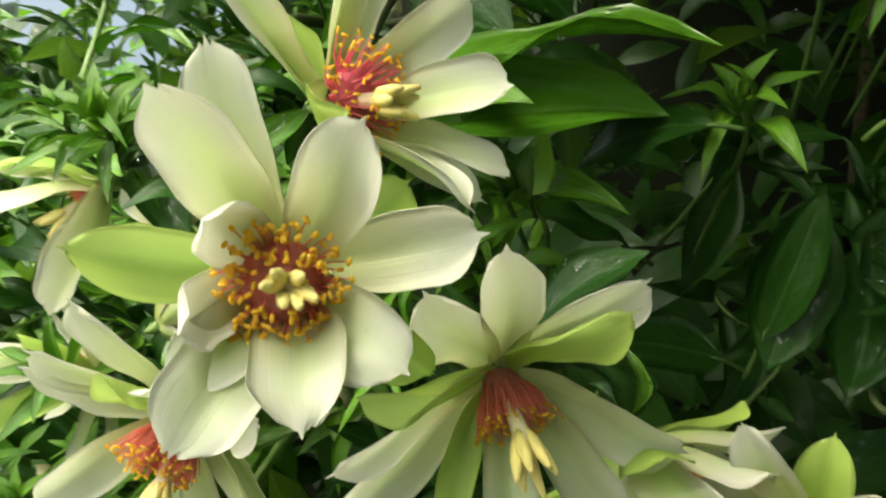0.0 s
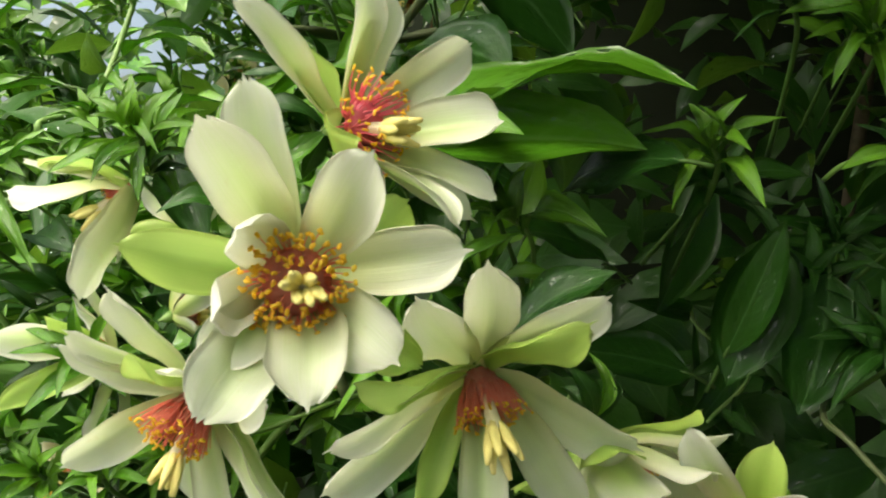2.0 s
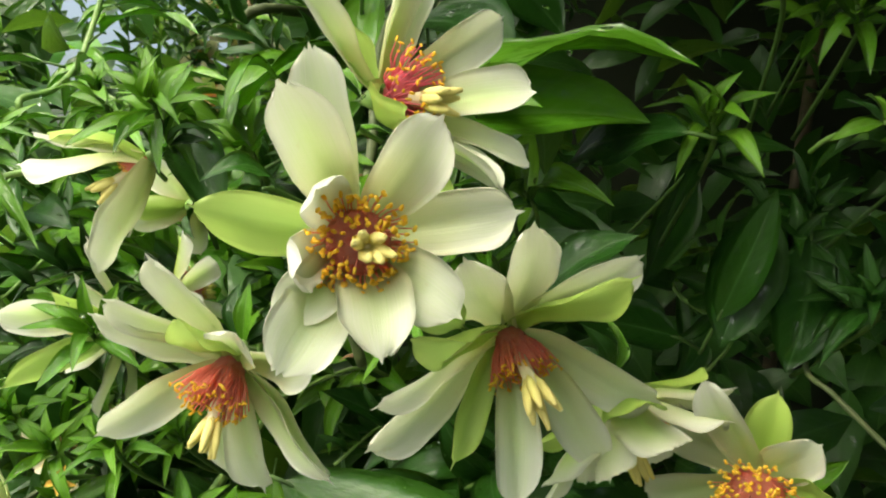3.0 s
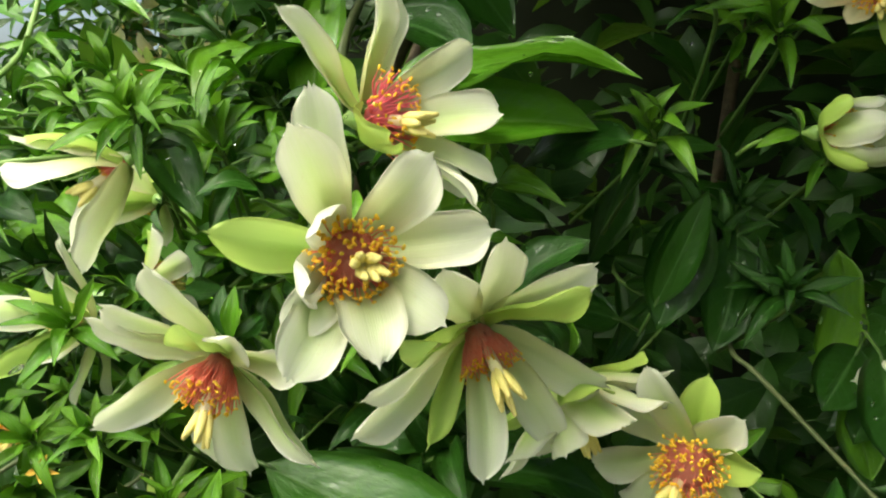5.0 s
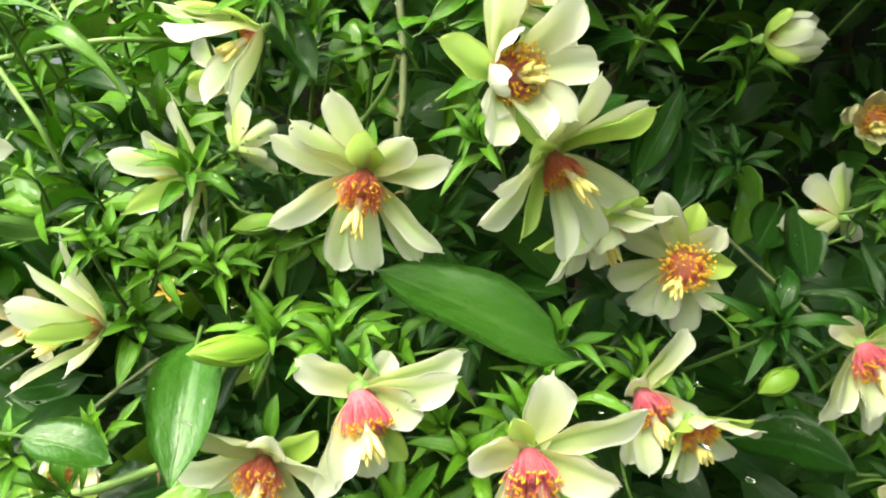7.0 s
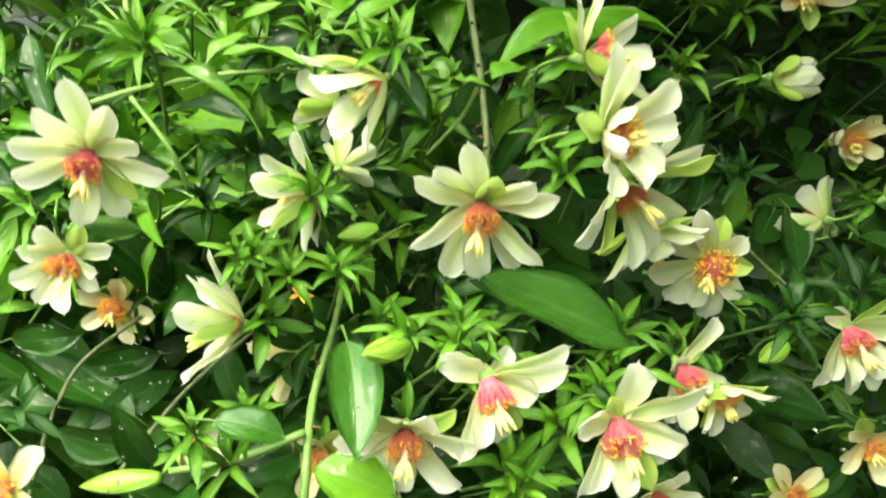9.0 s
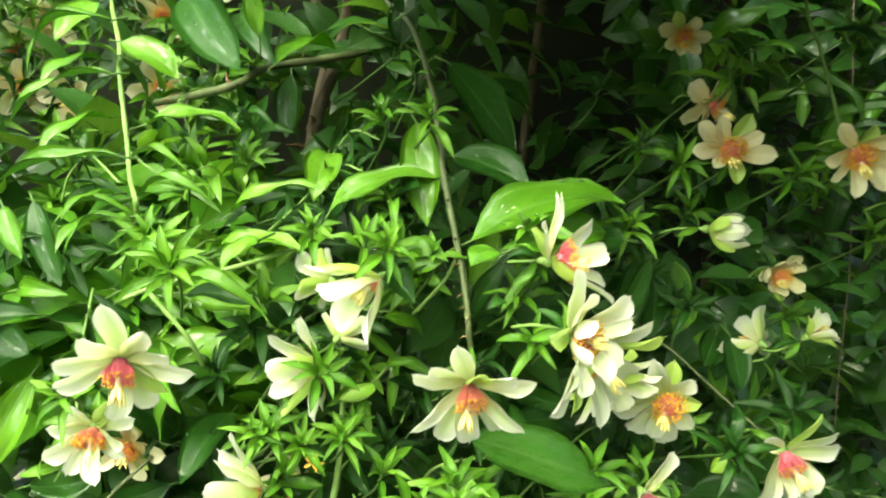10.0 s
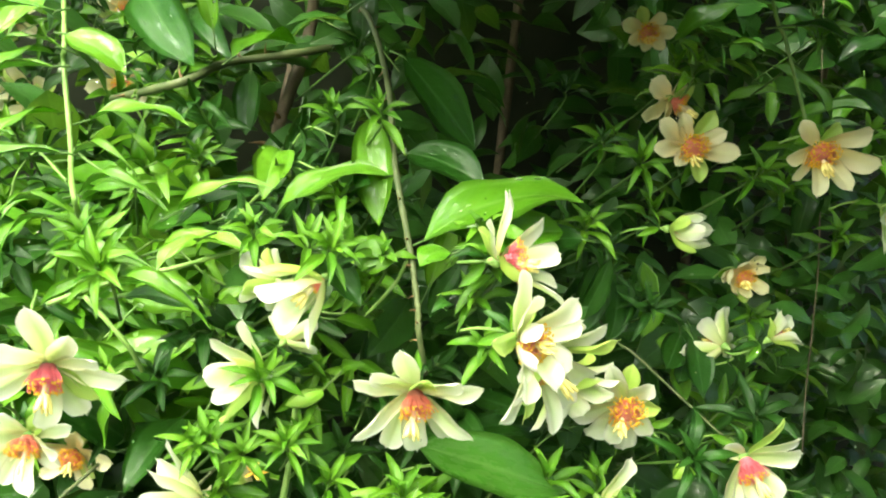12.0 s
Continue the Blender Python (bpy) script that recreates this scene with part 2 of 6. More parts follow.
# ---- mesh tools ----
def mesh_of(name, verts, faces, uvs=None, material=None, smooth=True):
    me = bpy.data.meshes.new(name)
    me.from_pydata([tuple(v) for v in verts], [], faces)
    if uvs is not None:
        layer = me.uv_layers.new(name="uv")
        loops = [c for f in uvs for c in f]
        layer.data.foreach_set("uv", np.array(loops, dtype=np.float32).ravel())
    if smooth:
        me.polygons.foreach_set("use_smooth", [True] * len(me.polygons))
    if material:
        me.materials.append(material)
    me.update()
    return me


def sheet(points, thick):
    """A thin closed sheet from a grid of points, rows along and columns across: its verts, faces and uvs (the lower face's u is raised by 2)."""
    pts = np.asarray(points, dtype=float)
    rows, cols = pts.shape[:2]
    du, dv = np.gradient(pts, axis=1), np.gradient(pts, axis=0)
    nrm = np.cross(du, dv)
    nrm /= np.linalg.norm(nrm, axis=2, keepdims=True) + 1e-12
    edge = np.ones((rows, cols))
    edge[:, 0] = edge[:, -1] = edge[-1, :] = 0.25
    low = pts - nrm * (thick * edge)[:, :, None]
    verts = np.concatenate([pts.reshape(-1, 3), low.reshape(-1, 3)])
    n = rows * cols
    faces, uvs = [], []

    def uv(r, c, k):
        return (c / (cols - 1) + 2 * k, r / (rows - 1))

    for r in range(rows - 1):
        for c in range(cols - 1):
            q = [(r, c), (r, c + 1), (r + 1, c + 1), (r + 1, c)]
            faces.append([i * cols + j for i, j in q])
            uvs.append([uv(i, j, 0) for i, j in q])
            faces.append([n + i * cols + j for i, j in reversed(q)])
            uvs.append([uv(i, j, 1) for i, j in reversed(q)])
    rim = [(r, 0) for r in range(rows)] + [(rows - 1, c) for c in range(1, cols)] + [(r, cols - 1) for r in range(rows - 2, -1, -1)]
    for a, b in zip(rim, rim[1:]):
        faces.append([b[0] * cols + b[1], a[0] * cols + a[1], n + a[0] * cols + a[1], n + b[0] * cols + b[1]])
        uvs.append([uv(*b, 0), uv(*a, 0), uv(*a, 0), uv(*b, 0)])
    return verts, faces, uvs


def frame_of(direction, up):
    """A turn whose y runs along direction and whose z leans to up."""
    y = Vector(direction).normalized()
    z = Vector(up) - y * Vector(up).dot(y)
    if z.length < 1e-4:
        z = Vector((0.3, -0.9, 0.2)) - y * Vector((0.3, -0.9, 0.2)).dot(y)
    z.normalize()
    x = y.cross(z)
    return Matrix((x, y, z)).transposed().to_4x4()


def spline(points, steps=8):
    """A smooth line through the points."""
    p = [Vector(q) for q in points]
    p = [p[0] * 2 - p[1]] + p + [p[-1] * 2 - p[-2]]
    line = []
    for a, b, c, d in zip(p, p[1:], p[2:], p[3:]):
        for i in range(steps):
            t = i / steps
            line.append(0.5 * (2 * b + (c - a) * t + (2 * a - 5 * b + 4 * c - d) * t * t + (3 * b - a - 3 * c + d) * t ** 3))
    return line + [p[-2]]


def tube(line, radii, sides=7):
    """Verts and faces of a closed tube along a line; radii: one, or first and last, or one a point."""
    n = len(line)
    if isinstance(radii, (int, float)):
        radii = (radii, radii)
    if len(radii) != n:
        radii = [radii[0] + (radii[-1] - radii[0]) * i / (n - 1) for i in range(n)]
    verts, faces = [], []
    ref = Vector((0.31, 0.55, 0.77))
    for i, p in enumerate(line):
        d = (line[min(i + 1, n - 1)] - line[max(i - 1, 0)]).normalized()
        a = d.cross(ref)
        if a.length < 0.05:
            a = d.cross(Vector((1, 0, 0)))
        a.normalize()
        b = d.cross(a)
        for k in range(sides):
            w = 2 * math.pi * k / sides
            verts.append(p + (a * math.cos(w) + b * math.sin(w)) * radii[i])
    for i in range(n - 1):
        for k in range(sides):
            k2 = (k + 1) % sides
            faces.append([i * sides + k, i * sides + k2, (i + 1) * sides + k2, (i + 1) * sides + k])
    faces.append(list(range(sides))[::-1])
    faces.append([(n - 1) * sides + k for k in range(sides)])
    return verts, faces


def join(pieces):
    verts, faces = [], []
    for v, f in pieces:
        off = len(verts)
        verts += [tuple(q) for q in v]
        faces += [[i + off for i in g] for g in f]
    return verts, faces


def thing(name, place, label, category, group="", kind=""):
    ob = new(name)
    ob.empty_display_size = 0.005
    ob.matrix_basis = Matrix.Translation(place)
    return tagged(ob, label, category, group, kind)


def part(name, me, parent, m=None, label=""):
    """A mesh object under its thing; m: its pose in the world."""
    ob = new(name, me)
    ob.parent = parent
    if m is not None:
        up, top = parent.matrix_basis, parent.parent
        if top:
            up = top.matrix_basis @ up
        ob.matrix_basis = up.inverted() @ m
    if label:
        ob["label"] = label
    return ob


# ---- petals ----
SLIM = 0.90


def petal_mesh(tip, axis, width, bow, cup, seed, thick=0.00028, rows=16, cols=11, material=None, blunt=1.6):
    """A petal from the flower's heart (the origin) to tip. bow: how far its middle bulges to the axis, as a share of its length; cup: how far its rims rise."""
    rng = random.Random(seed)
    tip, axis = Vector(tip), Vector(axis).normalized()
    length = tip.length
    m = frame_of(tip, axis).to_3x3()
    widest, ph, skew = 0.64 + rng.uniform(-0.06, 0.05), rng.uniform(0, 6.28), rng.uniform(-0.05, 0.05)
    curl, twist, rough = rng.uniform(-0.08, 0.14), rng.uniform(-0.20, 0.20), rng.uniform(0.3, 1.0)
    blunt = blunt * rng.uniform(0.6, 1.5)
    point = rng.uniform(0.02, 0.07)
    grid = []
    for i in range(rows):
        s = 0.03 + 0.95 * (1 - (1 - i / (rows - 1)) ** 1.45)
        if s < widest:
            f = 0.34 + 0.66 * math.sin(math.pi / 2 * s / widest) ** 1.15
        else:
            f = max(0.12, max(0.0, 1 - ((s - widest) / (1 - widest)) ** (min(2.1, 1.2 + blunt) + blunt)) ** 0.58)
        row = []
        for j in range(cols):
            u = 2 * j / (cols - 1) - 1
            ripple = 0.06 * math.sin(6 * s + ph + 2.2 * u) * abs(u) ** 2 + 0.035 * math.sin(15 * s + 2 * ph + u) * u * abs(u)
            groove = -0.060 * math.exp(-(u / 0.26) ** 2) * math.sin(math.pi * s)
            pleat = 0.022 * math.cos(5.2 * u + ph) * s * (1.2 - s)
            x = u * f * width / 2 * (1 + 0.045 * rough * math.sin(17 * s + ph * 3 + (2 if u > 0 else 0)) * s) + skew * length * 4 * s * (1 - s)
            notch = 0.5 * rough * (0.05 * math.cos(6 * u + ph) + 0.035 * math.cos(15 * u + 2 * ph)) * s ** 7 * (1 - u ** 4)
            spike = point * max(0.0, 1 - abs(u) * 5) * s ** 8
            y = length * (s + spike + notch * 0.6 - 0.035 * u * u * s ** 6)
            z = (length * (bow * 6.75 * s * s * (1 - s) - 0.055 * 6.75 * s * (1 - s) ** 2) + cup * width * f * u * u + (ripple + groove + pleat + twist * u * s * f * 0.5) * width
                 - curl * length * max(0.0, s - 0.70) * 0.9)
            row.append(m @ Vector((x, y, z)))
        grid.append(row)
    v, f, uv = sheet(grid, thick)
    return mesh_of("petal", v, f, uv, material or PETAL)


# ---- stamens and pistil: shared meshes ----
def tuft_meshes(spread, count, seed, reach=0.0088, material=None):
    rng = random.Random(seed)
    hairs, heads = [], []
    for i in range(count):
        az = 2.39996 * i + rng.uniform(-0.3, 0.3)
        k = math.sqrt((i + 0.5) / count)
        th = radians(4 + spread * k + rng.uniform(-5, 5))
        ln = reach * rng.uniform(0.82, 1.08)
        r0 = 0.0008 + 0.0024 * k
        out = Vector((math.cos(az), math.sin(az), 0))
        a = out * r0
        b = a + (out * math.sin(th * 1.25) + Vector((0, 0, math.cos(th * 1.25)))) * ln * 0.55
        c = b + (out * math.sin(th * 0.7) + Vector((0, 0, math.cos(th * 0.7)))) * ln * 0.45 + Vector((rng.uniform(-1, 1), rng.uniform(-1, 1), 0)) * 0.0006
        line = [a, a.lerp(b, 0.55) + out * 0.0002, b, b.lerp(c, 0.5), c]
        hairs.append(tube(line, (0.00020, 0.00011), 4))
        if (i % 5 == 1 and spread != 46) or (spread < 30 and i % 5 in (3, 4)):
            continue
        d = Vector((rng.uniform(-1, 1), rng.uniform(-1, 1), rng.uniform(-0.2, 1))).normalized()
        fat = 0.00036 if spread == 46 else 0.00027
        heads.append(tube([c - d * 0.0006, c - d * 0.00035, c + d * 0.00035, c + d * 0.0006], [fat * 0.5, fat, fat, fat * 0.5], 6))
    # the crowded feet of the filaments close into a low cushion
    high, wide = (0.62 * reach, 1.35) if spread == 46 else (0.40 * reach, 1.0) if spread > 30 else (0.62 * reach, 1.0)
    hairs.append(tube([Vector((0, 0, high * k)) for k in (-0.8, 0.0, 0.35, 0.7, 0.9, 1.0)], [0.0020, 0.0034, 0.0042 * wide, 0.0038 * wide, 0.0025 * wide, 0.0003], 16))
    hv, hf = join(hairs)
    av, af = join(heads)
    return mesh_of("stamen_tuft", hv, hf, None, material or FILAMENT), mesh_of("anther_tuft", av, af, None, ANTHER)


TUFTS = {"open": tuft_meshes(46, 165, 1, 0.0078), "half": tuft_meshes(36, 150, 2, 0.0078), "dome": tuft_meshes(24, 190, 3, 0.0082),
         "pink": tuft_meshes(24, 190, 4, 0.0082, PINK), "pink_open": tuft_meshes(52, 110, 5, 0.0078, PINK)}


def style_meshes(seed):
    rng = random.Random(seed)
    v, f = tube([Vector((0, 0, z)) for z in (0.0, 0.3, 0.6, 0.72)], [0.045, 0.05, 0.06, 0.075], 9)
    lobes = []
    for i in range(6):
        az = i * math.pi / 3 + rng.uniform(-0.3, 0.3)
        o = Vector((math.cos(az), math.sin(az), 0))
        sp, top = rng.uniform(0.02, 0.10), rng.uniform(0.96, 1.06)
        line = [o * 0.03 + Vector((0, 0, 0.62)), o * 0.06 + Vector((0, 0, 0.73)), o * (0.05 + sp * 0.5) + Vector((0, 0, 0.86)), o * (0.045 + sp) + Vector((0, 0, top))]
        lobes.append(tube(line, [0.034, 0.046, 0.042, 0.018], 6))
    sv, sf = join(lobes)
    return mesh_of("style", v, f, None, STYLE), mesh_of("stigma", sv, sf, None, STIGMA)


STYLES = [style_meshes(s) for s in range(3)]


def receptacle_mesh():
    """The green cup behind the petals, with small scales."""
    rings = [(0.0006, 0.0026), (-0.0006, 0.0029), (-0.0020, 0.0026), (-0.0036, 0.0017), (-0.0050, 0.0010), (-0.0060, 0.0008)]
    line = [Vector((0, 0, z)) for z, r in rings]
    v, f = tube(line, [r for z, r in rings], 12)
    return mesh_of("receptacle", v, f, None, STEM)


RECEPTACLE = receptacle_mesh()


# ---- leaves: shared blades of unit length along y and unit width ----
def blade_mesh(name, material, narrow, arch, fold, wave, seed, rows=11, cols=7, thick=0.006, bend=0.0):
    rng = random.Random(seed)
    ph = rng.uniform(0, 6.28)
    grid = []
    for i in range(rows):
        s = i / (rows - 1)
        f = (4 * s * (1 - s)) ** (0.95 if narrow else 0.72) * (1.12 - 0.30 * s) if 0 < s < 1 else 0.0
        f = max(f, 0.035 if s == 0 else 0.004)
        if not narrow and s > 0.86:
            f *= 0.85
        row = []
        for j in range(cols):
            u = 2 * j / (cols - 1) - 1
            x = u * f * 0.5 + bend * 4 * s * (1 - s)
            z = arch * 4 * s * (1 - s) + fold * abs(u) * f * 0.5 + wave * math.sin(9 * s + ph + (1.3 if u > 0 else 0)) * abs(u) * f
            row.append((x, s, z))
        grid.append(row)
    v, f, uv = sheet(grid, thick)
    return mesh_of(name, v, f, uv, material)


def blades(material, narrow, seed):
    out = []
    for i, (arch, fold, wave, bend) in enumerate([(0.03, 0.10, 0.03, 0.02), (0.10, 0.16, 0.04, -0.03), (0.17, 0.10, 0.05, 0.05), (0.06, 0.22, 0.03, -0.05), (0.13, 0.05, 0.06, 0.0), (-0.05, 0.14, 0.05, 0.04)]):
        out.append(blade_mesh("leaf", material, narrow, arch * (1.5 if narrow else 1.0) + (0.05 if narrow else 0.0), fold, wave, seed + i, bend=bend))
    return out


BROAD, BROAD_YOUNG = blades(LEAF, False, 10), blades(YOUNG_LIT, False, 20)
NARROW, NARROW_YOUNG = blades(LEAF, True, 30), blades(YOUNG_LIT, True, 40)
KINDS = {"broad": BROAD, "broad_mid": blades(MID, False, 50), "broad_young": BROAD_YOUNG, "narrow": NARROW, "narrow_young": NARROW_YOUNG}

WITHERED = [blade_mesh("dry_lobe", DRY, True, 0.12, 0.2, 0.08, 60 + i, rows=7, cols=5) for i in range(3)]


def blade_pose(base, tip, width, up):
    d = Vector(tip) - Vector(base)
    return Matrix.Translation(base) @ frame_of(d, up) @ Matrix.Diagonal((width, d.length, d.length, 1))


# ---- things ----
PLACES = []


def pedicel_mesh(axis, length, seed):
    rng = random.Random(seed)
    a = -Vector(axis).normalized()
    deep = Vector((rng.uniform(-0.3, 0.3), 1.0, rng.uniform(-0.7, -0.2)))
    pts = [a * 0.005, a * 0.009 + deep * 0.002, a * 0.012 + deep * length * 0.45, a * 0.010 + deep * length]
    v, f = tube(spline(pts, 4), (0.0007, 0.0006), 7)
    return mesh_of("pedicel", v, f, None, STEM)


def flower(label, place, axis, petals, pistil, tuft="half", tone=None, scale=1.0, seed=0, stalk=0.035, face=None):
    """One bloom. petals: (kind, x, y, z, width, bow), the tip's place from the heart in mm; pistil: the stigma's place in mm."""
    place, axis = Vector(place), Vector(axis).normalized()
    PLACES.append(place)
    root = thing("flower", place, label, "flower", "flowers on the vine")
    to_axis = axis.to_track_quat("Z", "Y").to_matrix().to_4x4()
    at = Matrix.Translation(place)
    # the corolla faces where its petals point on the whole; the tuft may nod away from that
    whole = sum((Vector((x, y, z)).normalized() for _, x, y, z, _, _ in petals), Vector())
    face = (axis * 0.4 + whole * (1.1 / len(petals))).normalized() if face is None else Vector(face).normalized()
    for i, (kind, x, y, z, width, bow) in enumerate(petals):
        material = {"p": tone or PETAL, "i": INNER, "s": SEPAL}[kind]
        me = petal_mesh(Vector((x, y, z)) / 1000, face, width * SLIM / 1000, bow, 0.22 if kind == "s" else 0.16, seed * 50 + i, material=material, blunt=0.3 if kind == "s" else 1.6)
        part("sepal" if kind == "s" else "petal", me, root, at)
    grow = Matrix.Diagonal((scale, scale, scale, 1))
    raised = Matrix.Translation(place + axis * (0.0038 if "open" in tuft else 0.0022)) @ to_axis @ grow
    hairs = tagged(part("stamen_tuft", TUFTS[tuft][0], root, raised), kind="stuff")
    tagged(part("anther_tuft", TUFTS[tuft][1], hairs, raised), kind="stuff")
    way = Vector(pistil) / 1000
    m = at @ way.to_track_quat("Z", "Y").to_matrix().to_4x4() @ Matrix.Diagonal((0.022, 0.022, way.length, 1))
    style, stigma = STYLES[seed % 3]
    st = part("style", style, root, m)
    part("stigma", stigma, st, m)
    part("receptacle", RECEPTACLE, root, at @ to_axis @ grow)
    gen = random.Random(seed * 31 + 7)
    for i in range(5):
        az, th, ln = i * 1.257 + gen.uniform(-0.4, 0.4), radians(gen.uniform(128, 160)), gen.uniform(0.009, 0.015)
        d = to_axis.to_3x3() @ Vector((math.cos(az) * math.sin(th), math.sin(az) * math.sin(th), math.cos(th)))
        foot = place - axis * 0.0048
        part("bract", gen.choice(KINDS["narrow_young" if i % 2 else "narrow"]), root, blade_pose(foot, foot + d * ln, ln * gen.uniform(0.26, 0.36), axis + Vector((0, -0.2, 0.7))))
    if stalk:
        part("pedicel", pedicel_mesh(axis, stalk, seed), root, at)
    return root


def bloom(label, place, axis, reach, opening, seed, tone=None, tuft="half", count=9, droop=0.0, bow=0.04, stalk=0.016):
    """A bloom with its petals spread evenly. reach: a petal's length; opening: degrees between petal and axis."""
    rng = random.Random(seed * 7 + 3)
    axis = Vector(axis).normalized()
    m = axis.to_track_quat("Z", "Y").to_matrix()
    petals = []
    for ring, n, op, kind in ((0, count - 3, opening, "p"), (1, 3, opening + 14, "s")):
        a0 = rng.uniform(0, 6.28)
        for i in range(n):
            az = a0 + 2 * math.pi * (i + rng.uniform(-0.18, 0.18)) / n
            th = radians(op + rng.uniform(-9, 9))
            ln = reach * rng.uniform(0.88, 1.08) * (0.92 if ring else 1.0)
            v = m @ Vector((math.cos(az) * math.sin(th), math.sin(az) * math.sin(th), math.cos(th))) * ln * 1000
            v.z -= droop * 1000 * abs(math.sin(az))
            petals.append((kind if rng.random() < 0.7 else "p", v.x, v.y, v.z, ln * 1000 * rng.uniform(0.40, 0.50), bow + rng.uniform(-0.03, 0.03)))
    hang = (axis + Vector((0, 0, -0.35))).normalized() * reach * 620
    return flower(label, place, axis, petals, hang, tuft, tone, reach / 0.027, seed, stalk)


def sprig(place, axis, count, reach, seed, kind="narrow", label="rosette of small narrow green leaves on a shoot", back=None, spread=62, ratio=0.22, stem=0.03, drops=0):
    """A tip of a shoot: leaves round a short stem. back: where its stem comes from."""
    rng = random.Random(seed * 13 + 5)
    place, axis = Vector(place), Vector(axis).normalized()
    root = thing("leaf_sprig", place, label, "leaf sprig", "leaf sprigs on the vine")
    m = axis.to_track_quat("Z", "Y").to_matrix()
    foot = Vector(back) if back is not None else place - axis * stem + Vector((rng.uniform(-0.3, 0.3) * stem, stem * 0.4, -stem * 0.3)) + Vector((0, 0.02, -0.006))
    v, f = tube(spline([place + axis * 0.001, place - axis * min(stem, 0.012), foot], 5), (0.0006, 0.0008), 6)
    part("stem", mesh_of("stem", v, f, None, STALK), root, Matrix.Identity(4))
    for i in range(count):
        k = i / max(1, count - 1)
        az = 2.39996 * i + rng.uniform(-0.25, 0.25)
        th = radians(18 + spread * k ** 0.7 + rng.uniform(-12, 12))
        ln = reach * (0.45 + 0.55 * k ** 0.6) * rng.uniform(0.85, 1.15)
        d = m @ Vector((math.cos(az) * math.sin(th), math.sin(az) * math.sin(th), math.cos(th)))
        d.z -= 0.12 * k
        a = place - axis * (0.006 * k * reach / 0.02)
        blade, m_leaf = rng.choice(KINDS[kind]), blade_pose(a, a + d * ln, ln * ratio * rng.uniform(0.85, 1.2), axis + Vector((0, -0.1, 0.25)))
        ob = part("leaf", blade, root, m_leaf)
        if drops and i % 3 != 0:
            tagged(part("raindrop_film", drop_mesh(blade, m_leaf, drops, seed * 40 + i), ob, Matrix.Identity(4)), kind="stuff")
    return root


def shoot(place, way, count, reach, seed, kind="narrow_young", ratio=0.28, length=0.06):
    """A leafy shoot: leaves stand singly along a bending stem and grow smaller to its tip."""
    gen = random.Random(seed * 17 + 1)
    place, way = Vector(place), Vector(way).normalized()
    root = thing("leafy_shoot", place, "slender green shoot with narrow leaves along its stem", "leafy shoot", "leafy shoots of the vine")
    side = way.cross(Vector((gen.uniform(-1, 1), gen.uniform(-1, 1), 0.5))).normalized()
    pts = [place, place + way * length * 0.35 + side * length * gen.uniform(-0.1, 0.1), place + way * length * 0.7 + side * length * gen.uniform(-0.2, 0.2),
           place + way * length + side * length * gen.uniform(-0.2, 0.2) + Vector((0, 0, -0.15 * length))]
    line = spline(pts, 8)
    v, f = tube(line, (0.0009, 0.0005), 6)
    part("stem", mesh_of("stem", v, f, None, STEM), root, Matrix.Identity(4))
    for i in range(count):
        k = (i + 0.5) / count
        p = line[int(k * (len(line) - 1))]
        az = 2.39996 * i + gen.uniform(-0.4, 0.4)
        m = way.to_track_quat("Z", "Y").to_matrix()
        th = radians(68 - 40 * k + gen.uniform(-14, 14))
        d = m @ Vector((math.cos(az) * math.sin(th), math.sin(az) * math.sin(th), math.cos(th)))
        d.z -= 0.18 * (1 - k)
        ln = reach * (1.15 - 0.65 * k) * gen.uniform(0.8, 1.2)
        part("leaf", gen.choice(KINDS[kind]), root, blade_pose(p, p + d * ln, ln * ratio * gen.uniform(0.85, 1.25), way + Vector((0, -0.2, 0.6))))
    return root


def drop_mesh(me, m, count, seed):
    """Beads of rain that lie on the upper face of a blade or petal."""
    gen = random.Random(seed)
    tops = [p for i, p in enumerate(me.polygons) if p.normal.z > 0.2]
    pieces = []
    for k in range(count):
        poly = gen.choice(tops)
        a, c = me.vertices[poly.vertices[0]].co, me.vertices[poly.vertices[2]].co
        p = m @ a.lerp(c, gen.uniform(0.1, 0.9))
        n = (m.to_3x3().inverted().transposed() @ poly.normal).normalized()
        r = gen.choice((0.00016, 0.00022, 0.00028, 0.00036, 0.00048)) * gen.uniform(0.8, 1.2)
        line = [p - n * r * 0.2, p + n * r * 0.15, p + n * r * 0.45, p + n * r * 0.65]
        pieces.append(tube(line, [r, r * 0.98, r * 0.68, r * 0.12], 8))
    v, f = join(pieces)
    return mesh_of("raindrop_film", v, f, None, WATER)


def leaf(base, tip, width, kind="broad", up=(0, -0.5, 0.9), shape=0, label="glossy wet dark green elliptical leaf of the vine", petiole=0.008, drops=0):
    """One large leaf with its stalk and its blade."""
    base, tip = Vector(base), Vector(tip)
    root = thing("leaf", base, label, "leaf", "large leaves of the vine")
    d = (tip - base).normalized()
    v, f = tube(spline([base + d * 0.003, base, base - d * petiole + Vector((0, petiole * 0.5, -petiole * 0.4))], 4), (0.0004, 0.0006), 6)
    part("petiole", mesh_of("petiole", v, f, None, STALK), root, Matrix.Identity(4))
    m = blade_pose(base, tip, width, up)
    blade = part("blade", KINDS[kind][shape % 6], root, m)
    if drops:
        tagged(part("raindrop_film", drop_mesh(KINDS[kind][shape % 6], m, drops, int(base.x * 9000)), blade, Matrix.Identity(4)), kind="stuff")
    return root


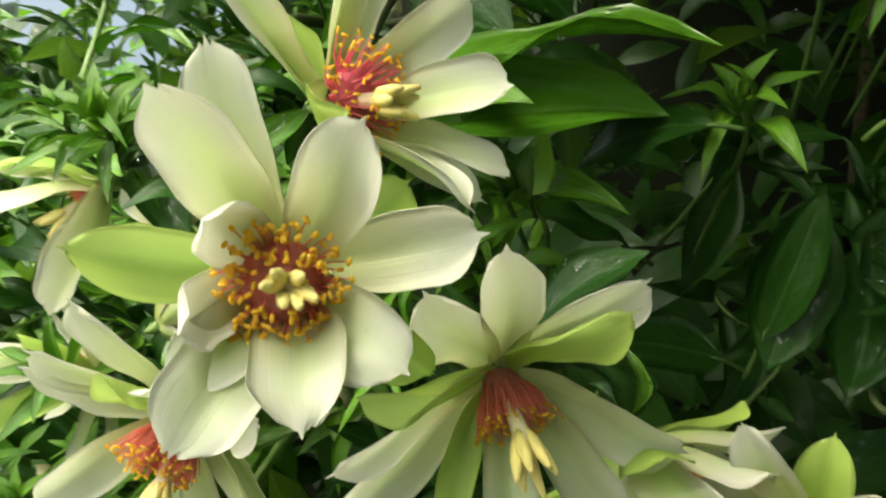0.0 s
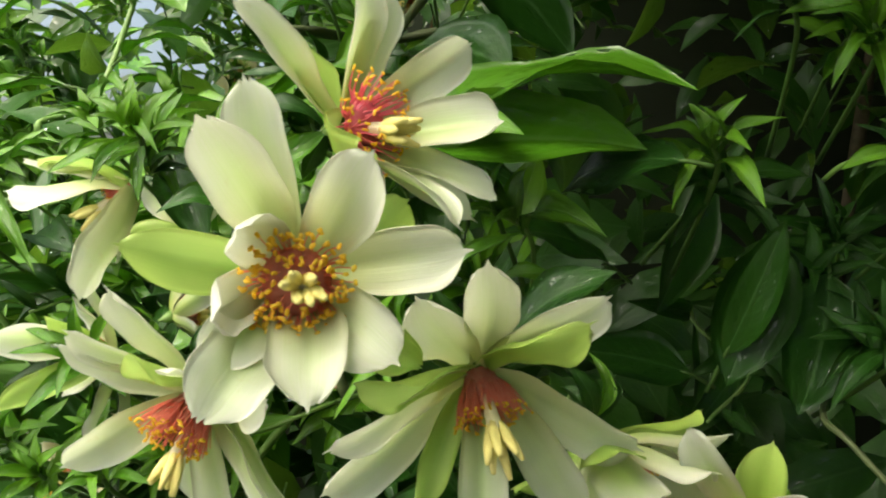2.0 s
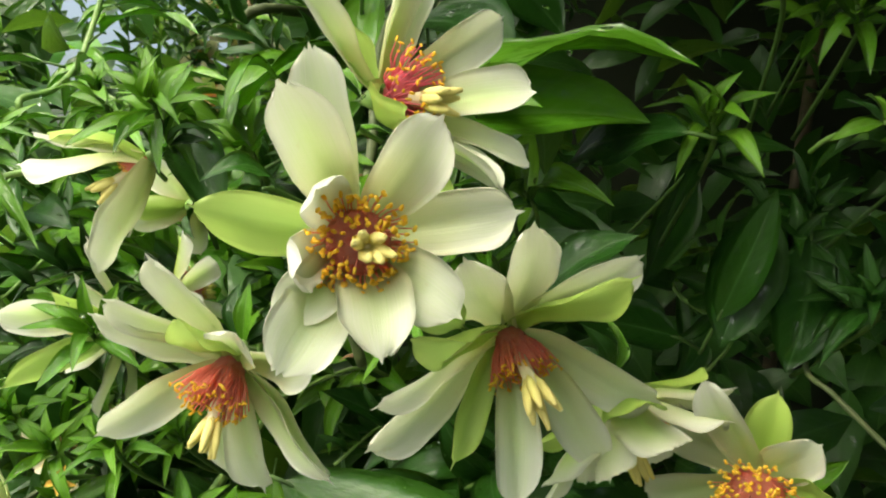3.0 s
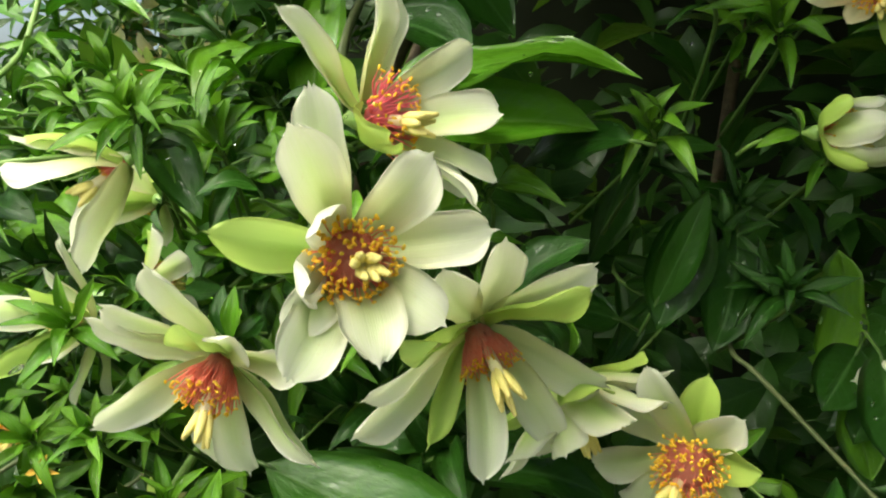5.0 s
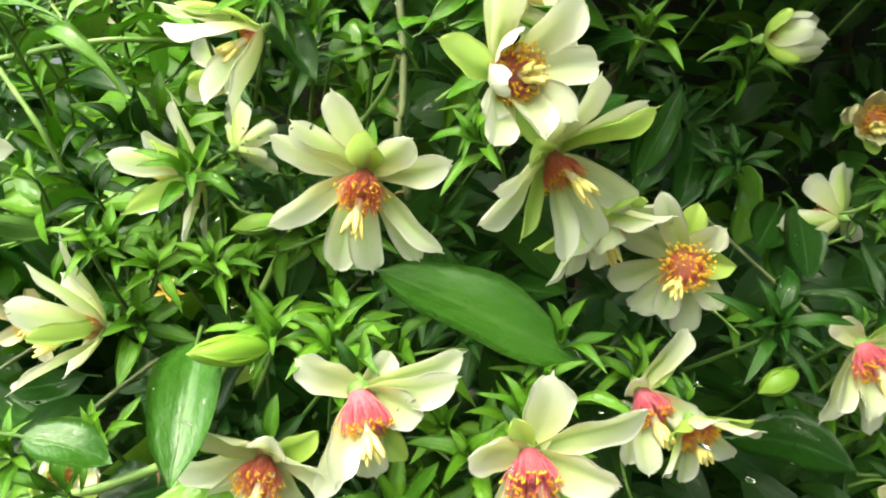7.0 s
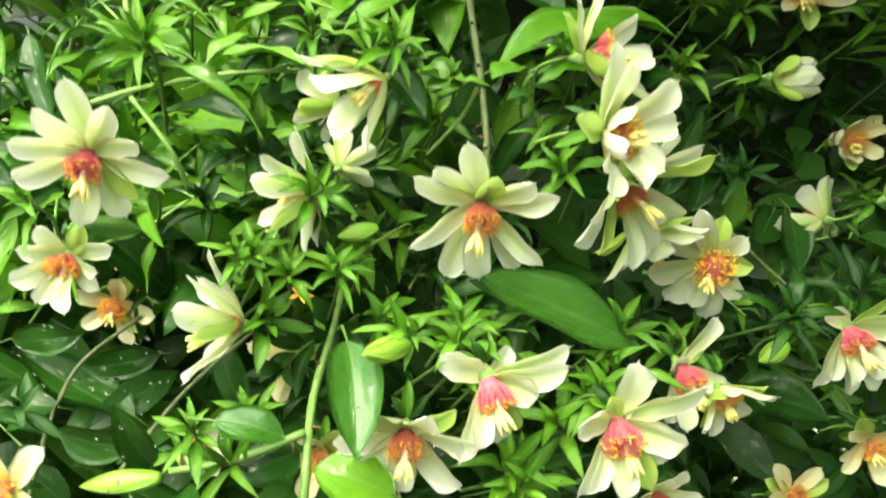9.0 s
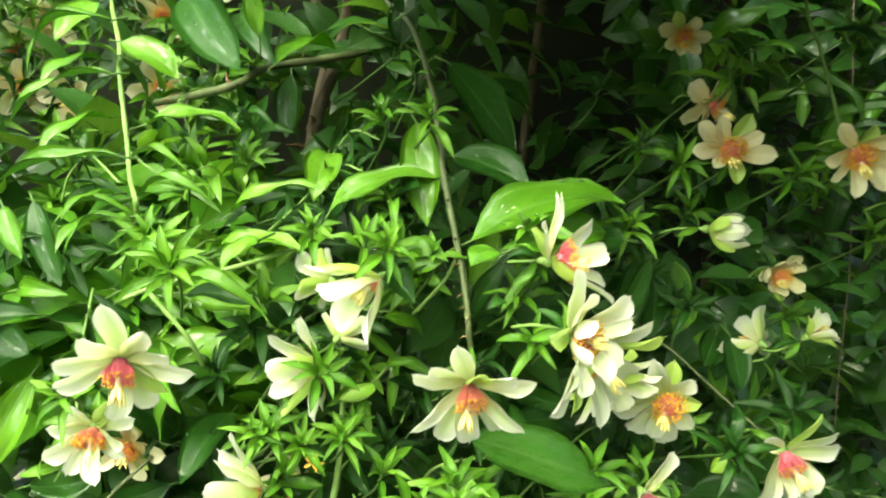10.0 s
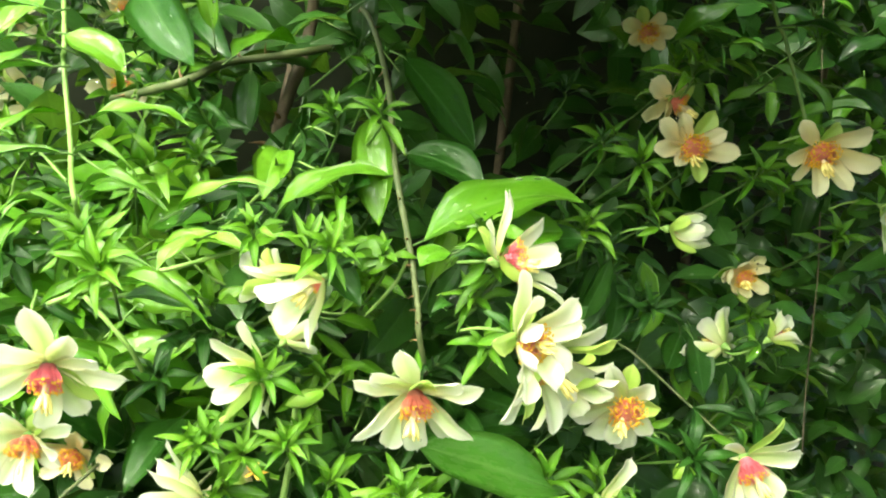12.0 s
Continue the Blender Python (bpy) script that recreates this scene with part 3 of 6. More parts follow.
def cane(name, label, points, radii, material, thorns=0, seed=0, group="stems of the vine"):
    """A stem along the points, with thorns in pairs."""
    rng = random.Random(seed)
    line = spline(points, 8)
    root = thing(name, line[0], label, "stem", group)
    n = len(line)
    rad = [(radii[0] + (radii[1] - radii[0]) * i / (n - 1)) * (1 + 0.10 * math.sin(i * 2.1 + seed)) for i in range(n)]
    v, f = tube(line, rad, 9)
    stalk = part("stalk", mesh_of("stalk", v, f, None, material), root, Matrix.Identity(4))
    for k in range(thorns):
        i = min(n - 2, int((k + rng.uniform(0.2, 0.8)) * n / thorns))
        p, d = line[i], (line[i + 1] - line[i]).normalized()
        o = d.cross(Vector((rng.uniform(-1, 1), rng.uniform(-1, 0.3), rng.uniform(-1, 1)))).normalized()
        ln = rng.uniform(1.6, 3.0) * rad[i]
        v, f = tube([p, p + o * (rad[i] + ln * 0.4), p + o * (rad[i] + ln) + d * ln * 0.25], [rad[i] * 0.6, rad[i] * 0.25, rad[i] * 0.04], 5)
        part("thorn", mesh_of("thorn", v, f, None, THORN), stalk, Matrix.Identity(4))
    return root


def bud(label, base, tip, width, seed=0):
    """A closed pointed bud wrapped in green scales."""
    base, tip = Vector(base), Vector(tip)
    root = thing("flower_bud", base, label, "flower bud", "buds on the vine")
    ln = (tip - base).length
    m = Matrix.Translation(base) @ (tip - base).to_track_quat("Z", "Y").to_matrix().to_4x4()
    line = [Vector((0, 0, ln * s)) for s in (0, 0.06, 0.18, 0.35, 0.55, 0.75, 0.9, 1.0)]
    v, f = tube(line, [width * r for r in (0.16, 0.27, 0.38, 0.44, 0.42, 0.30, 0.15, 0.02)], 12)
    part("core", mesh_of("core", v, f, None, BUD), root, m)
    for i in range(4):
        az = i * math.pi / 2 + 0.4
        grid = []
        for r in range(9):
            s = r / 8
            w = width * (0.46 * math.sin(math.pi * min(1, 0.10 + 0.9 * s)) ** 0.7 + 0.02)
            half = 0.95 * math.sin(math.pi * (0.12 + 0.86 * s)) ** 0.7
            grid.append([(math.cos(az + half * u) * w, math.sin(az + half * u) * w, ln * (s * 0.98 + 0.01)) for u in (-1, -0.5, 0, 0.5, 1)])
        v, f, uv = sheet(grid, 0.0002)
        part("sepal", mesh_of("sepal", v, f, uv, BUD), root, m)
    return root


def withered_star(place, axis, size, seed):
    """What is left of a fallen bloom: a small dry star on a stub."""
    gen = random.Random(seed)
    place, axis = Vector(place), Vector(axis).normalized()
    root = thing("withered_star", place, "tiny withered yellow star of a fallen flower among leaves", "withered flower", "withered flowers")
    m = axis.to_track_quat("Z", "Y").to_matrix()
    for i in range(5):
        az, th = i * 1.257 + gen.uniform(-0.2, 0.2), radians(gen.uniform(55, 85))
        d = m @ Vector((math.cos(az) * math.sin(th), math.sin(az) * math.sin(th), math.cos(th)))
        part("dry_lobe", WITHERED[i % 3], root, blade_pose(place, place + d * size * gen.uniform(0.8, 1.2), size * 0.38, axis))
    v, f = tube(spline([place + axis * 0.0008, place - axis * 0.003, place - axis * 0.009 + Vector((0, 0.006, -0.003))], 4), (0.0009, 0.0006), 6)
    part("stub", mesh_of("stub", v, f, None, STEM), root, Matrix.Identity(4))
    return root


# ---- blooms, leaves, shoots and stems ----
flower("large open cream flower with red stamens before the bush", (-0.0169, 0.0899, 1.2966), (0.17, -0.98, -0.06), [
    ("p", -8.6, -19.5, 20.7, 10.5, 0.02),
    ("p", -6.5, -9.0, 27.2, 9.5, 0.05),
    ("p", 12.3, -15.7, 17.6, 10.5, 0.06),
    ("p", 24.5, -3.9, 5.3, 10.5, 0.06),
    ("p", 16.2, -10.6, -9.8, 11.0, 0.10),
    ("p", 5.7, -16.6, -14.9, 12.0, 0.08),
    ("p", -7.9, -17.8, -17.4, 12.0, 0.10),
    ("p", -9.2, -14.5, -10.4, 9.5, 0.12),
    ("i", -2.8, -18.5, 6.4, 9.0, -0.14),
    ("i", -5.6, -19.5, -4.2, 8.5, -0.12),
    ("s", -20.3, -14.8, 4.2, 9.5, 0.04),
    ("s", 17.9, 11.4, -15.0, 9.5, 0.05),
    ("s", 13.4, 18.8, 12.0, 9.5, 0.05)],
    (3.9, -13.9, -0.6), "open", None, 0.88, 1, 0.022)
flower("open cream flower with red stamens behind the foremost bloom", (-0.0150, 0.1105, 1.3205), (0.78, -0.58, 0.10), [
    ("p", -15.0, -15.5, 17.0, 8.5, 0.04),
    ("p", 2.5, -2.0, 27.0, 8.5, 0.04),
    ("p", 6.5, 7.5, 26.0, 9.0, 0.04),
    ("p", 21.0, 1.5, 15.7, 9.5, 0.04),
    ("p", 27.0, -2.0, 2.0, 10.5, 0.04),
    ("p", 27.0, -2.5, -10.5, 9.5, 0.04),
    ("p", 21.2, -16.0, -15.0, 8.5, 0.04),
    ("p", 23.0, 9.5, -14.5, 8.5, 0.04),
    ("s", 5.4, -14.1, -4.7, 13.0, -0.16),
    ("s", -11.2, -2.0, 13.0, 10.5, 0.04)],
    (12.0, -9.0, -1.0), "pink_open", None, 0.92, 2, 0.022)
flower("wide open cream flower facing down with a domed red tuft", (0.0103, 0.115, 1.2785), (0.27, -0.595, -0.757), [
    ("p", -10.1, -20.8, 15.5, 12.0, 0.06),
    ("p", 0.1, -24.4, 21.3, 10.0, 0.04),
    ("p", 19.6, -17.1, 16.2, 10.0, 0.05),
    ("s", 15.1, -28.9, 13.6, 9.0, 0.03),
    ("p", 29.5, -0.3, -12.5, 12.0, 0.07),
    ("p", -22.8, -17.9, -11.0, 9.0, 0.05),
    ("p", -25.3, -11.8, -20.1, 10.0, 0.05),
    ("s", -18.0, -28.1, 3.7, 10.0, 0.05),
    ("s", -9.6, -4.7, -24.4, 7.0, 0.05),
    ("p", 1.5, -11.6, -29.2, 9.5, 0.06),
    ("p", 21.0, 3.0, -26.5, 10.0, 0.06)],
    (5, -17.1, -10.2), "dome", None, 0.95, 3, 0.022)
flower("star-shaped cream flower hanging open with a yellow stigma", (-0.0427, 0.1204, 1.2689), (-0.22, -0.72, -0.66), [
    ("p", -25.8, -1.3, -15.0, 10.3, 0.05),
    ("p", -26.4, -2.9, 9.0, 10.3, 0.03),
    ("p", -21.6, -8.7, 13.0, 10.3, 0.03),
    ("p", -12.5, -11.9, 21.6, 9.8, 0.03),
    ("s", -4.5, -19.3, 12.2, 10.9, 0.03),
    ("p", 6.3, -24.5, 10.7, 10.9, 0.03),
    ("p", 18.6, -20.5, 5.6, 9.8, 0.04),
    ("p", 21.6, -9.5, -19.2, 8.6, 0.06),
    ("p", 18.9, 5.3, -24.7, 9.2, 0.06),
    ("p", 5.7, 7.1, -28.1, 10.9, 0.05),
    ("p", -3.9, 16.6, -29.7, 10.9, 0.05)],
    (-3.8, -6.2, -15.9), "dome", None, 1.00, 4, 0.022)
flower("cream flower seen from the side with a green calyx", (-0.0705, 0.1492, 1.3089), (-0.80, -0.05, -0.60), [
    ("s", -24.5, 3.0, 4.5, 11.5, -0.06),
    ("p", -30.1, 7.2, 4.4, 11.0, 0.02),
    ("p", -28.2, -3.0, -3.4, 11.0, 0.02),
    ("p", -16.3, 7.5, -23.4, 15.0, 0.04),
    ("p", -7.4, -8.1, -26.3, 13.5, 0.05),
    ("p", -9.3, 13.3, -19.4, 10.0, 0.02)],
    (-11.6, -1.1, -9.4), "dome", None, 0.5, 5, 0.022)
flower("half-open cream flower turned away among narrow leaves", (-0.0870, 0.1765, 1.2632), (-0.93, -0.33, 0.08), [
    ("p", -27.0, -13.0, 5.0, 11.5, 0.02),
    ("p", -9.5, -1.5, 24.0, 10.0, 0.02),
    ("s", -15.0, -9.0, 10.2, 10.5, 0.00),
    ("s", -22.5, -19.0, -11.5, 12.0, -0.06),
    ("p", -4.0, -6.0, -23.0, 10.0, 0.02),
    ("p", 3.0, 4.0, -22.5, 10.0, 0.02),
    ("p", -20.5, 10.0, -14.0, 9.5, 0.02),
    ("p", -20.0, 14.0, 12.0, 9.5, 0.02)],
    (-14.0, 1.0, -2.0), "half", None, 0.60, 6, 0.022)
flower("open cream flower with a broad golden-orange heart", (0.0644, 0.1226, 1.2481), (-0.513, -0.851, -0.112), [
    ("p", -16.8, 16.1, 11.4, 12.3, 0.05),
    ("p", -18.7, 15.5, -8.5, 12.3, 0.05),
    ("p", -9.8, 13.1, -19.5, 11.2, 0.06),
    ("p", -4.6, 1.8, -19.7, 10.1, 0.06),
    ("p", 6.1, 4.6, -25.8, 11.2, 0.05),
    ("p", 11.5, -6.7, -14.1, 10.1, 0.05),
    ("s", 10.4, -12.6, 0.8, 10.1, 0.03),
    ("p", 4.9, -12.4, 12.5, 11.2, 0.05),
    ("s", 1.2, -2.0, 19.8, 10.1, 0.05),
    ("p", -15.9, -6.6, 22.4, 10.1, 0.05)],
    (-10.2, -10.2, -8.8), "open", None, 0.95, 7, 0.022)
flower("cream flower with magenta stamens above wet leaves", (-0.0446, 0.0986, 1.2143), (0.115, -0.631, -0.767), [
    ("p", -16.5, 2.2, 8.2, 13.0, 0.06),
    ("p", 8.4, 1.9, 10.1, 8.5, 0.03),
    ("p", 24.1, -9.7, 13.5, 9.0, 0.05),
    ("p", 21.6, -14.4, 8.0, 10.5, 0.07),
    ("p", 15.3, -8.3, -3.6, 13.0, 0.06),
    ("p", -7.1, -11.7, -19.2, 10.0, 0.06),
    ("p", -10.2, -5.4, -26.3, 8.5, 0.06),
    ("p", 5.9, -0.6, -23.4, 10.5, 0.06),
    ("s", 13.7, -0.8, -18.7, 9.5, 0.05)],
    (1.7, -13.6, -12.4), "pink", None, 1.08, 8, 0.022, face=(-0.12, -0.93, -0.35))
flower("cream flower with bright pink stamens low on the bush", (-0.0029, 0.0826, 1.2027), (-0.201, -0.837, -0.508), [
    ("p", 2.5, -2.8, 22.1, 14.0, 0.06),
    ("p", -18.6, -4.9, 1.8, 12.5, -0.04),
    ("p", 25.5, -11.8, 15.5, 12.0, 0.05),
    ("p", 18.3, -14.5, -2.9, 14.0, 0.06),
    ("p", 17.4, -5.8, -14.2, 9.5, 0.05),
    ("p", -12.9, -9.1, -18.8, 9.0, 0.06),
    ("p", -13.3, -2.6, -24.4, 9.5, 0.06),
    ("p", 0.5, -9.4, -24.5, 10.5, 0.06),
    ("s", 14.0, -5.9, -24.6, 9.5, 0.05),
    ("s", -7.8, -5.3, 11.6, 7.0, 0.00)],
    (3, -10.4, -15), "pink", None, 1.10, 9, 0.022, face=(-0.12, -0.93, -0.35))
flower("cream flower nodding among leaves with a pink tuft", (0.0458, 0.1106, 1.2088), (0.126, -0.785, -0.607), [
    ("p", 12.1, -2.8, 21.0, 10.0, 0.05),
    ("p", -6.4, -5.1, 5.0, 9.5, 0.05),
    ("p", 13.9, -11.3, -5.1, 10.0, 0.05),
    ("p", 19.7, -10.5, -10.3, 10.0, 0.05),
    ("p", 0.4, -9.5, -23.3, 9.5, 0.06),
    ("p", -3.2, -1.7, -23.3, 9.0, 0.05),
    ("s", 14.3, -4.6, -17.9, 9.0, 0.05),
    ("s", 10.3, 0.9, 13.1, 9.0, 0.05)],
    (3.2, -12.7, -12.4), "pink", None, 1.00, 10, 0.022, face=(-0.12, -0.93, -0.35))
flower("cream flower facing down beside a leaf rosette", (0.1065, 0.0886, 1.2292), (-0.136, -0.784, -0.606), [
    ("p", -11.3, 1.8, 8.0, 9.5, 0.03),
    ("p", -13.2, -6.3, -18.1, 9.0, 0.06),
    ("p", -3.2, -9.3, -20.4, 11.0, 0.06),
    ("p", 12.3, -12.1, -16.1, 12.5, 0.06),
    ("p", 12.3, -7.7, -23.8, 10.0, 0.05),
    ("p", -8.9, 2.7, -25.1, 9.5, 0.05),
    ("p", 5.1, -2.8, -27.3, 9.0, 0.05),
    ("p", 25.2, -10.5, 2.6, 11.5, 0.04),
    ("p", 26.4, -7.4, 8.6, 9.5, 0.04),
    ("s", 22.6, -1.7, 16.5, 7.0, 0.03)],
    (1.3, -13.2, -12.2), "pink", None, 1.00, 11, 0.022, face=(-0.12, -0.93, -0.35))
flower("cream flower in profile with green outer petals", (-0.1135, 0.1700, 1.2135), (-0.90, -0.40, 0.17), [
    ("p", -14.5, -3.0, 29.0, 9.5, 0.02),
    ("p", -21.0, -9.5, 21.5, 10.5, 0.02),
    ("p", -26.5, -12.0, 9.0, 11.5, 0.02),
    ("s", -20.5, -16.0, 0.5, 11.0, -0.06),
    ("p", -22.5, -20.5, -15.0, 10.5, 0.02),
    ("p", -14.0, 10.0, -20.0, 10.0, 0.02),
    ("p", -16.0, 14.0, 14.0, 10.0, 0.02)],
    (-20.0, -3.0, -6.0), "half", None, 0.60, 12, 0.022)
flower("wide open cream flower with red and gold stamens", (-0.1670, 0.1800, 1.2738), (-0.15, -0.76, -0.63), [
    ("p", -6.7, -8.9, 25.4, 11.0, 0.04),
    ("p", 7.1, -22.8, 18.2, 10.5, 0.04),
    ("p", 15.6, -20.4, 5.2, 10.0, -0.04),
    ("p", 26.8, -7.5, -5.9, 10.0, 0.05),
    ("p", 12.3, 5.3, -23.5, 10.5, 0.06),
    ("p", -3.0, 3.0, -27.0, 10.5, 0.06),
    ("p", -24.4, -4.4, 2.7, 10.5, 0.05),
    ("p", -24.5, 6.0, -11.0, 10.5, 0.05),
    ("p", -15.0, -18.0, 15.0, 9.5, 0.04),
    ("s", 17.0, 0.0, -16.0, 9.0, 0.04)],
    (-2.3, -10.0, -14.5), "pink", None, 0.98, 13, 0.022)
flower("open peach flower with an orange heart and a green sepal", (0.1193, 0.1537, 1.3649), (-0.439, -0.889, -0.13), [
    ("p", -18.3, 3.3, 11.6, 11.0, 0.05),
    ("p", -7.2, -0.7, 15.9, 9.0, 0.05),
    ("s", 8.5, -6.4, 17.7, 10.5, 0.05),
    ("p", 16.2, -18.4, -2.8, 11.4, 0.05),
    ("s", 2.5, -7.6, -18.0, 9.3, 0.05),
    ("p", -8.6, -1.3, -10.2, 8.0, 0.05),
    ("p", -20.3, 3.3, -2.7, 9.8, 0.05),
    ("p", 11.6, -12.5, 7.8, 9.1, 0.05)],
    (-3.7, -9.7, -8.4), "open", WARM, 0.85, 23, 0.016)
flower("open peach flower hanging over dark leaves", (0.1375, 0.0958, 1.3679), (-0.501, -0.751, -0.431), [
    ("p", -10.5, 1.7, 11.2, 8.0, 0.05),
    ("p", -16.3, 3.0, -5.8, 8.0, 0.05),
    ("p", -14.2, 0.0, -14.8, 8.0, 0.05),
    ("p", -4.9, -6.7, -21.6, 8.0, 0.05),
    ("p", 7.5, -13.7, -18.1, 8.6, 0.05),
    ("p", 17.3, -19.2, -6.7, 10.6, 0.05),
    ("p", 14.7, -15.2, 7.9, 10.0, 0.05),
    ("s", 6.4, -4.5, 11.0, 8.0, 0.05)],
    (-3.3, -9.1, -11.6), "open", WARM, 0.8, 25, 0.016)
flower("peach flower turned sideways behind another", (0.1163, 0.1662, 1.3873), (0.501, -0.751, -0.431), [
    ("p", -10.4, 4.1, 9.3, 12.9, 0.05),
    ("p", -15.5, 4.2, -8.6, 13.8, 0.05),
    ("p", -4.9, -0.8, -12.1, 9.8, 0.05),
    ("p", 3.8, -2.5, 11.4, 9.8, 0.05),
    ("s", 9.8, -5.3, 7.4, 9.8, 0.05),
    ("p", 7.7, -7.3, -10.1, 9.8, 0.05)],
    (9.0, -9.5, -8.8), "half", WARM, 0.7, 24, 0.016)
flower("cream flower below a larger one in the shade", (-0.1770, 0.2307, 1.2259), (-0.298, -0.745, -0.596), [
    ("p", -19.5, 0.0, 2.3, 11.0, 0.05),
    ("p", -21.5, -4.2, -10.2, 11.0, 0.05),
    ("p", -12.4, -3.3, -19.6, 9.0, 0.05),
    ("p", -0.4, -15.2, -21.3, 10.5, 0.06),
    ("p", 12.1, -7.8, -13.2, 9.0, 0.05),
    ("p", 11.7, -19.2, -2.5, 9.0, 0.06),
    ("p", 16.8, -8.2, 5.2, 10.0, 0.04),
    ("p", -11.8, -1.2, 12.4, 10.0, 0.04),
    ("s", 5.8, -6.2, 14.2, 9.0, 0.04)],
    (-4.3, -8.6, -17.7), "half", None, 0.95, 14, 0.016, face=(-0.3, -0.9, -0.3))
flower("small half-open peach flower in the dark hollow", (0.1352, 0.2114, 1.4259), (-0.422, -0.874, -0.241), [
    ("p", -18.3, -0.5, 3.0, 9.5, 0.05),
    ("s", -5.1, -0.2, 13.3, 8.4, 0.05),
    ("p", 4.4, -10.2, 9.2, 8.0, 0.05),
    ("p", 9.3, -14.9, -0.9, 8.2, 0.05),
    ("p", 4.4, -11.9, -10.1, 8.0, 0.05),
    ("p", -5.0, -5.8, -12.0, 8.0, 0.05),
    ("p", -13.2, -1.8, -7.7, 8.0, 0.05)],
    (-2.5, -6.9, -6.0), "open", WARM, 0.7, 26, 0.016)
bloom("half-closed cup-shaped cream flower in deep shade", (0.0992, 0.1412, 1.3252), (0.526, -0.85, 0.029), 0.0200, 24, 21, None, "half", 9, 0, -0.16)
bloom("small cup-shaped peach flower in deep shade", (0.1436, 0.1341, 1.3024), (-0.441, -0.872, -0.213), 0.0165, 40, 22, WARM, "open", 9, 0, -0.12)
bloom("small cream and pink flower opening upwards", (0.1262, 0.0990, 1.2800), (0.495, -0.514, 0.701), 0.0160, 45, 27, None, "pink", 8, 0, 0.08)
bloom("pale cream flower seen from behind its leaves", (0.1355, 0.1322, 1.2658), (-0.015, 0.98, 0.201), 0.0210, 62, 28, None, "half", 8, 0, 0.04)
bloom("small peach flower in the shade of larger ones", (-0.1589, 0.2993, 1.1855), (-0.393, -0.891, -0.226), 0.0235, 64, 29, WARM, "open", 8, 0, 0.04)
bloom("pale flower hanging in shade", (-0.1438, 0.3006, 1.2042), (-0.265, -0.806, -0.53), 0.0235, 58, 30, WARM, "open", 8, 0, 0.04)
bloom("cream flower half hidden behind another", (0.0579, 0.1008, 1.2030), (0.079, -0.801, -0.593), 0.0210, 55, 31, None, "half", 8, 0, 0.04)
bloom("small cream flower low in the shade", (0.1512, 0.1013, 1.1714), (-0.385, -0.882, -0.272), 0.0195, 66, 32, WARM, "open", 8, 0, 0.04)
bloom("cream flower beneath a drooping leaf", (-0.0661, 0.1131, 1.1912), (-0.288, -0.832, -0.474), 0.0265, 68, 33, None, "dome", 10, 0, 0.04)
bloom("cream flower tucked under a larger bloom", (0.0359, 0.1314, 1.2618), (0.416, -0.4, -0.817), 0.0280, 66, 34, None, "half", 12, 0, 0.04)
bloom("pale flower among leaves behind a turned bloom", (-0.0757, 0.1857, 1.2727), (0.751, 0.578, 0.318), 0.0170, 58, 35, None, "half", 8, 0, 0.04)
bloom("pale cream flower low in the leaves", (0.0370, 0.1035, 1.1593), (-0.292, -0.92, -0.262), 0.0200, 60, 36, None, "dome", 8, 0, 0.04)
bloom("cream flower at the foot of the bush", (-0.0715, 0.2017, 1.1405), (-0.292, -0.92, -0.262), 0.0240, 62, 37, WARM, "half", 8, 0, 0.04)
bloom("pale flower deep among leaves", (-0.0796, 0.2342, 1.1728), (-0.35, 0.90, -0.10), 0.0240, 60, 38, WARM, "half", 7, 0, 0.04)
bloom("half-open white flower among low leaves", (-0.1317, 0.1863, 1.1545), (0.543, -0.78, 0.31), 0.0180, 30, 39, None, "half", 8, 0, -0.1)
bloom("pale flower at the edge of the bush", (-0.1930, 0.1684, 1.1550), (-0.299, -0.822, 0.485), 0.0220, 60, 40, None, "half", 8, 0, 0.04)
bloom("pale flower near the ground in shade", (0.1436, 0.1290, 1.1295), (-0.308, -0.871, 0.383), 0.0220, 62, 41, WARM, "half", 8, 0, 0.04)
bloom("pale flower far back in bright leaves", (-0.1782, 0.5978, 1.3766), (-0.645, -0.737, -0.2), 0.0300, 64, 50, WARM, "half", 8, 0, 0.04)
bloom("pale flower far back in bright leaves", (-0.1102, 0.5415, 1.3868), (-0.521, -0.83, -0.198), 0.0300, 64, 51, WARM, "half", 8, 0, 0.04)
bloom("pale flower far back in bright leaves", (-0.1014, 0.6187, 1.4528), (-0.382, -0.904, -0.19), 0.0300, 64, 52, WARM, "half", 8, 0, 0.04)
bloom("pale flower far back in bright leaves", (-0.1715, 0.5463, 1.3657), (-0.239, -0.954, -0.179), 0.0240, 64, 53, WARM, "half", 8, 0, 0.04)
bloom("pale flower far back in bright leaves", (-0.1970, 0.7131, 1.4471), (-0.101, -0.981, -0.164), 0.0300, 64, 54, WARM, "half", 8, 0, 0.04)
bloom("pale flower far back in bright leaves", (-0.2242, 0.7549, 1.4872), (-0.645, -0.739, -0.197), 0.0300, 64, 60, WARM, "half", 8, 0, 0.04)
bloom("pale flower far back in bright leaves", (-0.1064, 0.6550, 1.4562), (-0.52, -0.831, -0.199), 0.0300, 64, 61, WARM, "half", 8, 0, 0.04)
bloom("pale flower far back in bright leaves", (-0.0630, 0.6390, 1.4868), (-0.381, -0.904, -0.196), 0.0300, 64, 62, WARM, "half", 8, 0, 0.04)
bloom("pale flower far back in bright leaves", (-0.2228, 0.6838, 1.4175), (-0.236, -0.953, -0.188), 0.0300, 64, 63, WARM, "half", 8, 0, 0.04)
